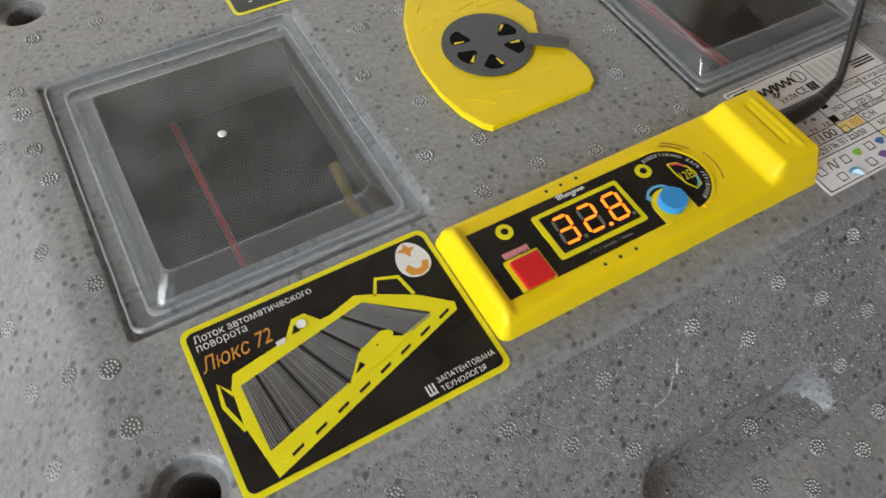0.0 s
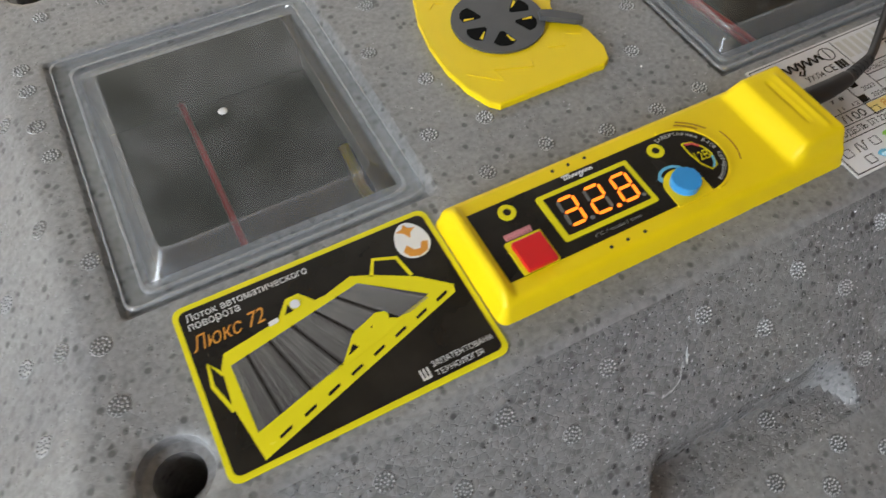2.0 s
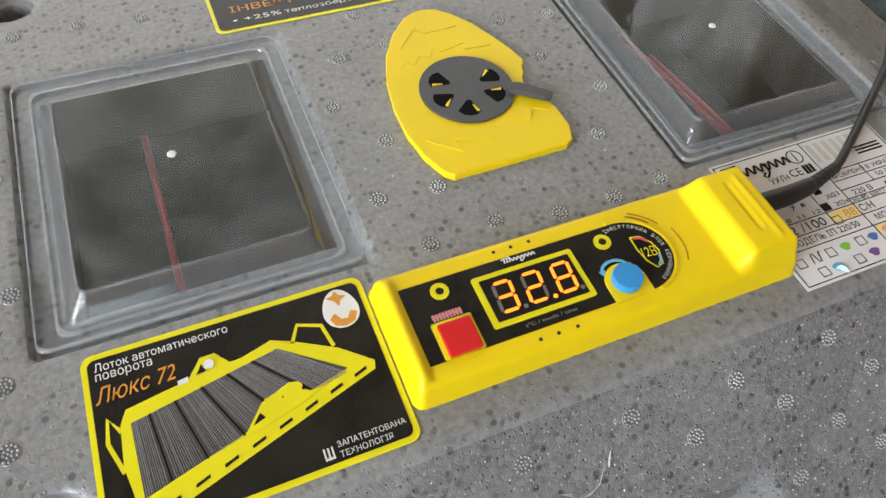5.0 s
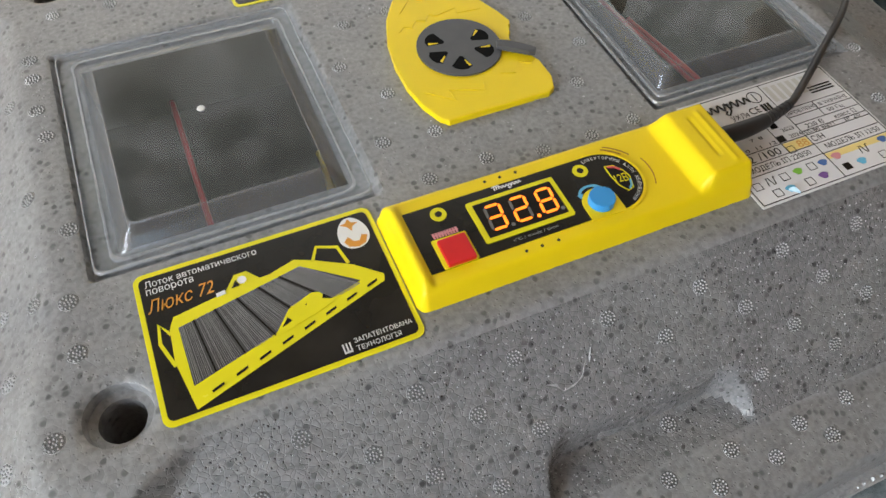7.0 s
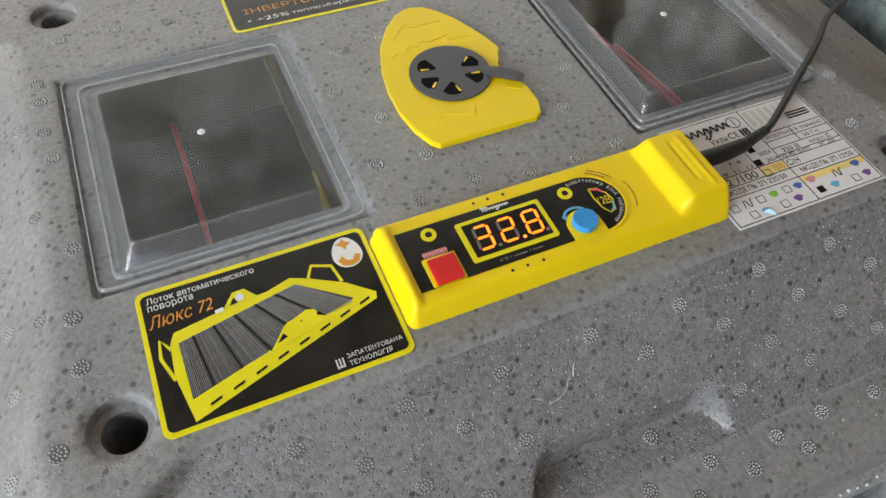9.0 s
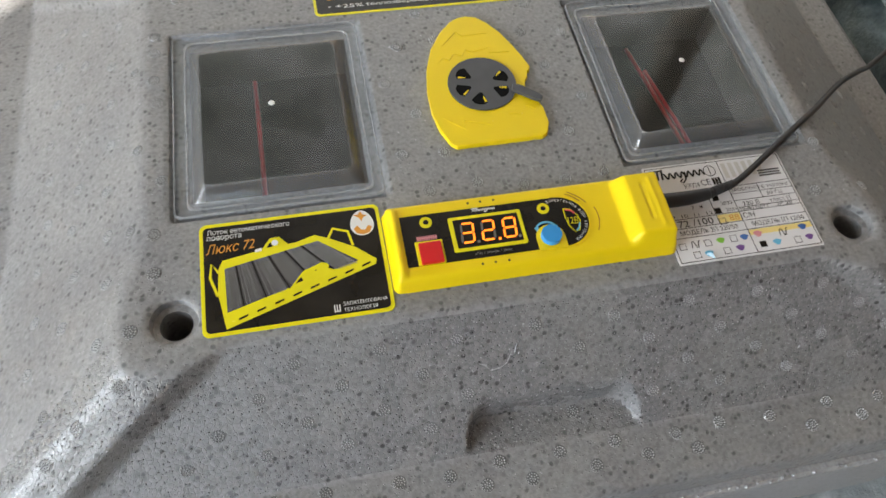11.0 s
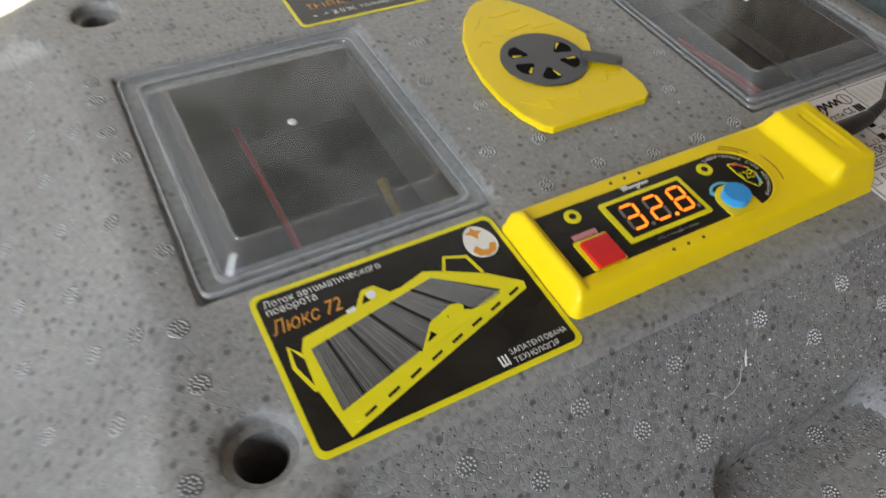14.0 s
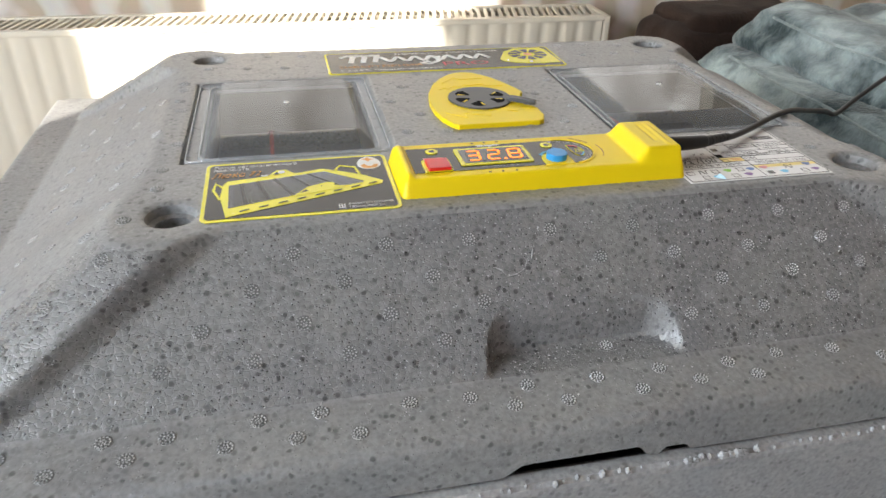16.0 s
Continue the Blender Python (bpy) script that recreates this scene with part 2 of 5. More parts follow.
BROWN = plush("brown_fleece", (0.020, 0.011, 0.008), (0.048, 0.028, 0.021), 0.03)
SOFA = plush("grey_plush_cover", (0.15, 0.18, 0.19), (0.68, 0.71, 0.72))
WALLPAPER = wallpaper("striped_wallpaper")
# unseen walls and ceiling, tinted warm to colour their bounce light
WALL = plain("wall_paint", (0.48, 0.37, 0.27), 0.85, var=0.05, scale=6, bump=0.1)
CEILING = plain("ceiling_paint", (0.62, 0.53, 0.42), 0.9, var=0.03, scale=5, bump=0.1)
FLOOR = plain("brown_floor_board", (0.12, 0.07, 0.04), 0.5, var=0.3, scale=12, bump=0.1)
AMBER = plain("amber_plastic", (0.36, 0.16, 0.012), 0.4, var=0.25, scale=40, bump=0.05)
LILAC = plain("pale_lilac_plastic", (0.50, 0.40, 0.38), 0.45, var=0.05)
CREAM = plain("cream_plastic", (0.52, 0.48, 0.42), 0.45, var=0.06)
CLOTH = plain("pale_curtain_cloth", (0.62, 0.58, 0.50), 0.9, var=0.08, scale=90, bump=0.2)


# ---- mesh tools ----
def thing(name, label, category, at=(0, 0, 0), group="", kind=""):
    ob = new(name)
    ob.empty_display_size = 0.02
    ob.location = at
    return tagged(ob, label, category, group, kind)


def link_mesh(name, me, mat, parent=None, label="", smooth=False):
    if mat is not None and not me.materials:
        me.materials.append(mat)
    if smooth:
        me.polygons.foreach_set("use_smooth", [True] * len(me.polygons))
    ob = new(name, me)
    if parent is not None:
        ob.parent = parent
        if parent.parent is None:
            ob.matrix_parent_inverse = Matrix.Translation(-parent.location)
    return tagged(ob, label)


def part(name, bm, mat, parent=None, label="", smooth=False):
    me = bpy.data.meshes.new(name)
    bmesh.ops.recalc_face_normals(bm, faces=bm.faces)
    bm.to_mesh(me)
    bm.free()
    return link_mesh(name, me, mat, parent, label, smooth)


def prism(pts, z0, z1, bevel=0.0, seg=2, bm=None):
    bm = bm or bmesh.new()
    lo = [bm.verts.new((x, y, z0)) for x, y in pts]
    hi = [bm.verts.new((x, y, z1)) for x, y in pts]
    n = len(pts)
    bm.faces.new(lo[::-1])
    top = bm.faces.new(hi)
    for i in range(n):
        bm.faces.new((lo[i], lo[(i + 1) % n], hi[(i + 1) % n], hi[i]))
    if bevel > 0:
        bmesh.ops.bevel(bm, geom=list(top.edges), offset=bevel, segments=seg, profile=0.6, affect="EDGES")
    return bm


def round_rect(x0, y0, x1, y1, r, n=5):
    out = []
    for cx, cy, a in ((x1 - r, y1 - r, 0), (x0 + r, y1 - r, 90), (x0 + r, y0 + r, 180), (x1 - r, y0 + r, 270)):
        for k in range(n + 1):
            t = radians(a + 90 * k / n)
            out.append((cx + r * math.cos(t), cy + r * math.sin(t)))
    return out


def disc(cx, cy, r, n=28, ry=None):
    return [(cx + r * math.cos(2 * math.pi * k / n), cy + (ry or r) * math.sin(2 * math.pi * k / n)) for k in range(n)]


def box(x0, y0, z0, x1, y1, z1, bevel=0.0, seg=2, bm=None):
    fresh = bmesh.new()
    bmesh.ops.create_cube(fresh, size=1.0)
    for v in fresh.verts:
        v.co = ((x0 + x1) / 2 + v.co.x * (x1 - x0), (y0 + y1) / 2 + v.co.y * (y1 - y0), (z0 + z1) / 2 + v.co.z * (z1 - z0))
    if bevel > 0:
        bmesh.ops.bevel(fresh, geom=list(fresh.edges), offset=bevel, segments=seg, profile=0.6, affect="EDGES")
    return fresh


def loft(loops, cap=True):
    """Joins closed loops of equal length, one after the other."""
    bm = bmesh.new()
    rows = [[bm.verts.new(p) for p in loop] for loop in loops]
    n = len(rows[0])
    for a, b in zip(rows, rows[1:]):
        for i in range(n):
            bm.faces.new((a[i], a[(i + 1) % n], b[(i + 1) % n], b[i]))
    if cap:
        bm.faces.new(rows[-1])
    return bm


def bar(p, q, w, z0, z1, bm=None):
    """A straight stroke from p to q of width w."""
    d = Vector((q[0] - p[0], q[1] - p[1]))
    s = Vector((-d.y, d.x)).normalized() * w / 2
    e = d.normalized() * w * 0.2
    pts = [(p[0] - e.x - s.x, p[1] - e.y - s.y), (q[0] + e.x - s.x, q[1] + e.y - s.y), (q[0] + e.x + s.x, q[1] + e.y + s.y), (p[0] - e.x + s.x, p[1] - e.y + s.y)]
    return prism(pts, z0, z1, bm=bm)


def stroke(pts, w, z0, z1, bm=None):
    """One band of width w along a bent line."""
    bm = bm or bmesh.new()
    v = [Vector(p) for p in pts]
    left, right = [], []
    for i, p in enumerate(v):
        d = (v[min(i + 1, len(v) - 1)] - v[max(i - 1, 0)]).normalized()
        s = Vector((-d.y, d.x)) * w / 2
        left.append((p.x + s.x, p.y + s.y))
        right.append((p.x - s.x, p.y - s.y))
    a = [[bm.verts.new((*p, z)) for p in side] for side in (left, right) for z in (z0, z1)]
    for i in range(len(v) - 1):
        for p, q in ((0, 1), (1, 3), (3, 2), (2, 0)):
            bm.faces.new((a[p][i], a[p][i + 1], a[q][i + 1], a[q][i]))
    for i in (0, len(v) - 1):
        bm.faces.new((a[0][i], a[1][i], a[3][i], a[2][i]))
    return bm


def tube(pts, r, seg=10, radii=None):
    """A round tube along a smooth line through the points."""
    bm = bmesh.new()
    v = [Vector(p) for p in pts]
    line, rad = [], []
    for i in range(len(v) - 1):
        p0, p1, p2, p3 = v[max(i - 1, 0)], v[i], v[i + 1], v[min(i + 2, len(v) - 1)]
        for k in range(8):
            t = k / 8
            line.append(0.5 * (2 * p1 + (p2 - p0) * t + (2 * p0 - 5 * p1 + 4 * p2 - p3) * t * t + (3 * p1 - p0 - 3 * p2 + p3) * t ** 3))
            a, b = (radii[i], radii[i + 1]) if radii else (r, r)
            rad.append(a + (b - a) * t)
    line.append(v[-1])
    rad.append(radii[-1] if radii else r)
    rings = []
    up = Vector((0, 0, 1))
    for i, p in enumerate(line):
        d = (line[min(i + 1, len(line) - 1)] - line[max(i - 1, 0)]).normalized()
        a = d.cross(up)
        a = a.normalized() if a.length > 1e-4 else Vector((1, 0, 0))
        b = a.cross(d).normalized()
        rings.append([bm.verts.new(p + rad[i] * (math.cos(2 * math.pi * k / seg) * a + math.sin(2 * math.pi * k / seg) * b)) for k in range(seg)])
    for a, b in zip(rings, rings[1:]):
        for k in range(seg):
            bm.faces.new((a[k], a[(k + 1) % seg], b[(k + 1) % seg], b[k]))
    bm.faces.new(rings[0])
    bm.faces.new(rings[-1][::-1])
    return bm


def lettering(name, words, x, y, w, h, z, mat, parent, turn=0.0, lean=0.0):
    """Words in the built-in font, fitted to a width and a height, lying on the plane z."""
    cu = bpy.data.curves.new(name, "FONT")
    cu.body, cu.size, cu.extrude = words, 1.0, 0.0
    cu.resolution_u = 3
    ob = new(name, cu)
    me = bpy.data.meshes.new_from_object(ob.evaluated_get(bpy.context.evaluated_depsgraph_get()))
    bpy.data.objects.remove(ob)
    n = len(me.vertices)
    co = np.empty(n * 3)
    me.vertices.foreach_get("co", co)
    co = co.reshape(-1, 3)
    lo, hi = co.min(0), co.max(0)
    co = (co - lo) / np.maximum(hi - lo, 1e-6) * (w, h, 0)
    co[:, 0] += co[:, 1] * lean
    c, s = math.cos(radians(turn)), math.sin(radians(turn))
    co = np.stack([x + c * co[:, 0] - s * co[:, 1], y + s * co[:, 0] + c * co[:, 1], np.full(n, z)], 1)
    me.vertices.foreach_set("co", co.ravel())
    me.name = name
    return link_mesh(name, me, mat, parent)


def ease(a, b, x):
    t = np.clip((x - a) / (b - a), 0.0, 1.0)
    return t * t * (3 - 2 * t)


# ---- the lid of the incubator ----
TOP = 0.70
STEP = 0.002
WINDOWS = ((-0.1508, 0.0665), (0.1470, 0.0660))
HOLES = [(sx * (0.218 if sy < 0 else 0.214), sy * 0.148) for sx in (-1, 1) for sy in (-1, 1)]
EDGE_X, EDGE_Y, SHIFT = 0.376, 0.270, -0.004


def slope_share(x, y):
    """How far down a point lies between the flat top (0) and the rim (1): hipped slopes, with a rounded cone
    round each corner hole that stands proud of the recessed slopes and ends in a steep wall."""
    ax, ay = abs(x - SHIFT), abs(y)
    sx, sy = (ax - 0.232) / 0.112, (ay - 0.168) / 0.071
    k = 0.10
    hh = np.clip(0.5 + 0.5 * (sx - sy) / k, 0, 1)
    flat = sy * (1 - hh) + sx * hh + k * hh * (1 - hh)
    cone = (np.hypot(ax - 0.217, 0.90 * (ay - 0.148)) - 0.0285) / 0.104
    k = 0.30
    hh = np.clip(0.5 + 0.5 * (cone - flat) / k, 0, 1)
    proud = cone * (1 - hh) + flat * hh - k * hh * (1 - hh)
    dx, dy = ax - 0.243, ay - 0.166
    u, v = 0.817 * dx + 0.577 * dy, -0.577 * dx + 0.817 * dy
    line = 0.0375 - 0.0797 * (u + 0.048)
    front = 1 - ease(line - 0.0050, line + 0.0005, v)
    back = (1 - ease(0.0290, 0.0335, -v)) * (1 - ease(0.0275, 0.0340, v))
    mask = np.where(y < 0, 0.86 * front, back) * (1 - ease(0.95, 1.04, flat))
    return flat + (proud - flat) * mask, sx, sy


def lid_height(x, y):
    """The lid's upper surface: a flat top, four slopes between corner ridges, and a flat rim."""
    x, y = np.asarray(x, float), np.asarray(y, float)
    s, sx, sy = slope_share(x, y)
    r = 0.045
    soft = np.where(s < -r, 0.0, np.where(s < r, (s + r) ** 2 / (4 * r), s))
    over = np.clip(soft - 1.0, 0, None)
    slope = np.where(soft < 0.98, soft, np.where(soft > 1.02, 1.0, 1.0 - (1.02 - soft) ** 2 / 0.08))
    z = TOP - 0.068 * slope - 0.006 * np.clip(over, 0, 1)
    # finger grip in the front slope
    half = 0.0590 - 0.25 * np.clip(z - 0.633, 0, 0.03)
    qx, qy = abs(x) - half + 0.013, y + 0.2132 + 0.013
    d = np.hypot(np.clip(qx, 0, None), np.clip(qy, 0, None)) + np.minimum(np.maximum(qx, qy), 0) - 0.013
    grip = (1 - ease(-0.0034, 0.0008, d)) * (y < 0)
    z = z + (np.minimum(z, 0.6325) - z) * grip
    return z


def lid_mesh():
    nx, ny = round(2 * EDGE_X / STEP) + 1, round(2 * EDGE_Y / STEP) + 1
    xs, ys = np.linspace(SHIFT - EDGE_X, SHIFT + EDGE_X, nx), np.linspace(-EDGE_Y, EDGE_Y, ny)
    X, Y = np.meshgrid(xs, ys)
    hole_r = np.full(X.shape, 9.0)
    for cx, cy in HOLES:
        dx, dy = X - cx, Y - cy
        m, d = np.maximum(abs(dx), abs(dy)), np.maximum(np.hypot(dx, dy), 1e-9)
        near = m < 0.0245
        round_r = np.interp(m, [0.0, 0.010, 0.012, 0.014, 0.016, 0.018, 0.0245], [0.0, 0.0091, 0.0096, 0.0130, 0.0139, 0.0156, 0.0245])
        f = (round_r / d) * (1 - ease(0.018, 0.024, m)) + ease(0.018, 0.024, m)
        X, Y = np.where(near, cx + dx * f, X), np.where(near, cy + dy * f, Y)
        hole_r = np.where(near, m, hole_r)
    Z = lid_height(X, Y)
    Z = Z + np.interp(hole_r, [0.0, 0.010, 0.012, 0.014, 0.016, 0.018, 0.020], [-0.050, -0.050, -0.0072, -0.0062, -0.0014, -0.0002, 0.0])
    for cx, hx in WINDOWS:
        inset = (1 - ease(hx + 0.0012, hx + 0.0032, abs(X - cx))) * (1 - ease(0.0798, 0.0820, abs(Y - 0.0005)))
        Z = Z - 0.0042 * inset
    # uneven moulding
    rng = np.random.default_rng(4)
    Z = Z + rng.normal(0, 0.00010, Z.shape)
    verts = np.stack([X.ravel(), Y.ravel(), Z.ravel()], 1)
    idx = np.arange(nx * ny).reshape(ny, nx)
    quads = np.stack([idx[:-1, :-1], idx[:-1, 1:], idx[1:, 1:], idx[1:, :-1]], -1).reshape(-1, 4)
    mid = verts[quads].mean(1)
    keep = np.ones(len(quads), bool)
    for cx, hx in WINDOWS:
        c = cx + 0.0015
        keep &= ~((abs(mid[:, 0] - c) < 0.056) & (abs(mid[:, 1]) < 0.067))
    quads = quads[keep]
    faces = quads.tolist()
    verts = verts.tolist()
    # rounded outer edge and side of the rim
    ring = list(idx[0, :]) + list(idx[1:, -1]) + list(idx[-1, -2::-1]) + list(idx[-2:0:-1, 0])
    last = ring
    for out, down in ((0.0035, 0.0012), (0.0060, 0.0040), (0.0072, 0.0080), (0.0088, 0.0272)):
        row = []
        for i in ring:
            x, y, z = verts[i]
            if down > 0.02 and y < -EDGE_Y + 1e-6:
                # broken stretch of the lower front edge
                z += 0.0075 * ease(-0.062, -0.048, x) * (1 - ease(0.012, 0.022, x)) + 0.0045 * ease(0.026, 0.030, x) * (1 - ease(0.040, 0.046, x))
            ex, ey = (math.copysign(out, x) if abs(x - SHIFT) > EDGE_X - 1e-6 else 0), (math.copysign(out, y) if abs(y) > EDGE_Y - 1e-6 else 0)
            row.append(len(verts))
            verts.append([x + ex, y + ey, z - down])
        for i in range(len(ring)):
            j = (i + 1) % len(ring)
            faces.append([last[i], row[i], row[j], last[j]])
        last = row
    # walls of the two openings, coloured near-black for the shade inside
    edges = {}
    for q in quads.tolist():
        for a, b in zip(q, q[1:] + q[:1]):
            edges[(min(a, b), max(a, b))] = edges.get((min(a, b), max(a, b)), 0) + 1
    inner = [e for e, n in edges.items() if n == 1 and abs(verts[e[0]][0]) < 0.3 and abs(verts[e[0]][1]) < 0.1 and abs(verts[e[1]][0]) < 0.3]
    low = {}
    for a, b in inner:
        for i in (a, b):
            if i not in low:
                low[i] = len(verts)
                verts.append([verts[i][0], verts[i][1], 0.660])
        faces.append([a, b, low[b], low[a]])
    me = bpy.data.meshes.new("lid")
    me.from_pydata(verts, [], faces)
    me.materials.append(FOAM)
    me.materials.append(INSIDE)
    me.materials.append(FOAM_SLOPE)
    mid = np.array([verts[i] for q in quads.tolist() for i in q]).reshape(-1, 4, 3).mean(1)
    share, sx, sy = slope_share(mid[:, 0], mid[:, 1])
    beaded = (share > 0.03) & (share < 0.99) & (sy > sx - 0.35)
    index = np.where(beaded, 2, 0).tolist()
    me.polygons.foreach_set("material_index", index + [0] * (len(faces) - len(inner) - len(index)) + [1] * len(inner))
    me.update()
    me.polygons.foreach_set("use_smooth", [True] * len(me.polygons))
    me.set_sharp_from_angle(angle=radians(40))
    return me


incubator = thing("incubator", "grey speckled bead-foam egg incubator with a lid, standing on the sofa", "incubator", (0, 0, 0.36))
lid = link_mesh("lid", lid_mesh(), FOAM, incubator, "grey foam lid with corner holes and finger grip")


def rect(hx, hy, z):
    return [(x + SHIFT, y, z) for x, y in round_rect(-hx, -hy, hx, hy, 0.012, 4)]


body = part("body", loft([rect(0.381, 0.277, 0.36), rect(0.392, 0.2855, 0.5940), rect(0.3912, 0.2847, 0.5975), rect(0.3890, 0.2825, 0.5995), rect(0.3820, 0.2755, 0.5995), rect(0.3810, 0.2745, 0.5600), rect(0.349, 0.241, 0.5600), rect(0.349, 0.241, 0.37)], False), FOAM_DARK, incubator, "grey foam box under the lid")
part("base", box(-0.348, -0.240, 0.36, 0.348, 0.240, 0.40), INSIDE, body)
# thin dark lining added over the foam walls to keep them shaded
part("shade_lining", loft([rect(0.348, 0.240, 0.401), rect(0.348, 0.240, 0.558), rect(0.344, 0.236, 0.558), rect(0.344, 0.236, 0.401)], False), INSIDE, body)
part("tray_edge", tube([(-0.0835, 0.0420, 0.608), (-0.0835, 0.0270, 0.603), (-0.0860, 0.0080, 0.606), (-0.0830, -0.0100, 0.606)], 0.0035, 8), YELLOW, body, "yellow tray edge seen inside")
part("egg_tray", box(-0.30, -0.20, 0.52, 0.30, 0.20, 0.535, 0.004), INSIDE, body, "egg tray inside, coloured near-black for the shade there")

# ---- viewing windows ----
def rect_loop(cx, cy, hx, hy, r, z):
    return [(x, y, z) for x, y in round_rect(cx - hx, cy - hy, cx + hx, cy + hy, r, 6)]


for cx, hx in WINDOWS:
    w = thing("viewing_window", "clear moulded plastic window cap set in the foam lid", "window cap", (cx, 0, TOP), "window caps on the lid")
    c, low = cx + (0.0008 if cx < 0 else -0.0010), TOP - 0.0026
    d = cx + (0.0005 if cx < 0 else -0.0045)
    flange = [rect_loop(cx, 0.0005, hx, 0.0790, 0.005, low - 0.0014), rect_loop(cx, 0.0005, hx, 0.0790, 0.005, low + 0.0012), rect_loop(cx, 0.0005, hx - 0.0006, 0.0784, 0.005, low + 0.0020), rect_loop(cx, 0.0005, hx - 0.0018, 0.0772, 0.005, low + 0.0002),
              rect_loop(c, -0.0005, 0.0598, 0.0732, 0.005, low), rect_loop(c, -0.0005, 0.0592, 0.0726, 0.005, low + 0.0014), rect_loop(c, -0.0006, 0.0584, 0.0718, 0.006, low + 0.0014), rect_loop(c, -0.0007, 0.0578, 0.0712, 0.006, low), rect_loop(c, -0.0008, 0.0568, 0.0702, 0.006, low)]
    wall = [rect_loop(c, -0.0008, 0.0568, 0.0702, 0.006, low), rect_loop(c, -0.0014, 0.0558, 0.0692, 0.006, low + 0.0010), rect_loop((c + d) / 2, -0.0038, 0.0515, 0.0630, 0.006, TOP + 0.0045), rect_loop(d, -0.0055, 0.0478, 0.0578, 0.005, TOP + 0.0083)]
    rim = [rect_loop(d, -0.0055, 0.0478, 0.0578, 0.005, TOP + 0.0083), rect_loop(d, -0.0058, 0.0473, 0.0571, 0.0045, TOP + 0.0090), rect_loop(d, -0.0060, 0.0466, 0.0564, 0.004, TOP + 0.0092)]
    # lips are pale rings added to draw the bright outlines of the cap
    lip = [rect_loop(c, -0.0005, 0.0597, 0.0731, 0.005, low + 0.0006), rect_loop(c, -0.0005, 0.0593, 0.0727, 0.005, low + 0.0018), rect_loop(c, -0.0006, 0.0586, 0.0720, 0.006, low + 0.0018), rect_loop(c, -0.0007, 0.0581, 0.0715, 0.006, low + 0.0017)]
    outer_lip = [rect_loop(cx, 0.0005, hx + 0.0003, 0.0793, 0.005, low + 0.0014), rect_loop(cx, 0.0005, hx - 0.0002, 0.0788, 0.005, low + 0.0026), rect_loop(cx, 0.0005, hx - 0.0010, 0.0780, 0.005, low + 0.0026)]
    pane = [rect_loop(d, -0.0060, 0.0466, 0.0564, 0.004, TOP + 0.0092), rect_loop(d, -0.0060, 0.0456, 0.0554, 0.0036, TOP + 0.0091)]
    for name, rows, mat, cap in (("flange", flange, CLEAR_EDGE, False), ("lip", lip, RIM_GLINT, False), ("lip", outer_lip, RIM_GLINT, False), ("cap_wall", wall, CLEAR_WALL, False), ("cap_edge", rim, RIM_GLINT, False), ("pane", pane, CLEAR, True)):
        piece = part(name, loft(rows, cap), mat, w)
        piece.visible_shadow = False
    dot = bmesh.new()
    bmesh.ops.create_uvsphere(dot, u_segments=14, v_segments=8, radius=0.0022)
    for v in dot.verts:
        v.co = (v.co.x + cx + 0.0005, v.co.y - 0.0008, v.co.z * 0.3 + TOP + 0.0092)
    part("gate_mark", dot, WHITE_INK, w, "pale moulding mark", smooth=True)

heater = thing("heating_tube", "thin red heating tube under the lid", "heating tube", (-0.165, 0, 0.66), "heating tubes")
part("tube", tube([(-0.1645, -0.075, 0.660), (-0.1648, 0.0, 0.660), (-0.1650, 0.069, 0.660)], 0.0018), HEATER_RED, heater, smooth=True)
for k, (a, b) in enumerate((((0.158, -0.066), (0.1425, 0.066)), ((0.1635, -0.066), (0.1500, 0.040)))):
    h2 = thing("heating_tube", "thin red heating tube under the lid", "heating tube", (a[0], 0, 0.655), "heating tubes")
    part("tube", tube([(*a, 0.655), ((a[0] + b[0]) / 2, (a[1] + b[1]) / 2, 0.656), (*b, 0.655)], 0.0017), HEATER_RED, h2, smooth=True)

# ---- sticker of the turning tray ----
INK = TOP + 0.0009
tray_sticker = thing("tray_sticker", "black sticker with yellow border and a yellow egg tray printed", "sticker", (-0.146, -0.124, TOP), "stickers on the lid")
part("border", prism(round_rect(-0.2022, -0.1625, -0.0912, -0.0865, 0.0045), TOP + 0.0002, TOP + 0.0006), YELLOW_INK, tray_sticker)
part("field", prism(round_rect(-0.2000, -0.1600, -0.0935, -0.0890, 0.0030), TOP + 0.0006, TOP + 0.0008), BLACK_INK, tray_sticker)
frame_pts = [(-0.1885, -0.1590), (-0.0985, -0.1300), (-0.0975, -0.1265), (-0.1090, -0.1165), (-0.1250, -0.1075), (-0.1330, -0.1040), (-0.1450, -0.1075), (-0.1545, -0.1080), (-0.1680, -0.1100), (-0.1890, -0.1135), (-0.1915, -0.1190), (-0.1925, -0.1350)]
part("printed_tray", prism(frame_pts, INK, INK + 0.0002), YELLOW_INK, tray_sticker)
part("printed_slats", prism([(-0.1880, -0.1195), (-0.1315, -0.1085), (-0.1085, -0.1260), (-0.1240, -0.1300), (-0.1310, -0.1250), (-0.1410, -0.1270), (-0.1500, -0.1375), (-0.1875, -0.1485)], INK + 0.0002, INK + 0.0003), GREY_INK, tray_sticker)
line_rng = random.Random(5)
GAPS = (11, 27, 44, 61, 78)
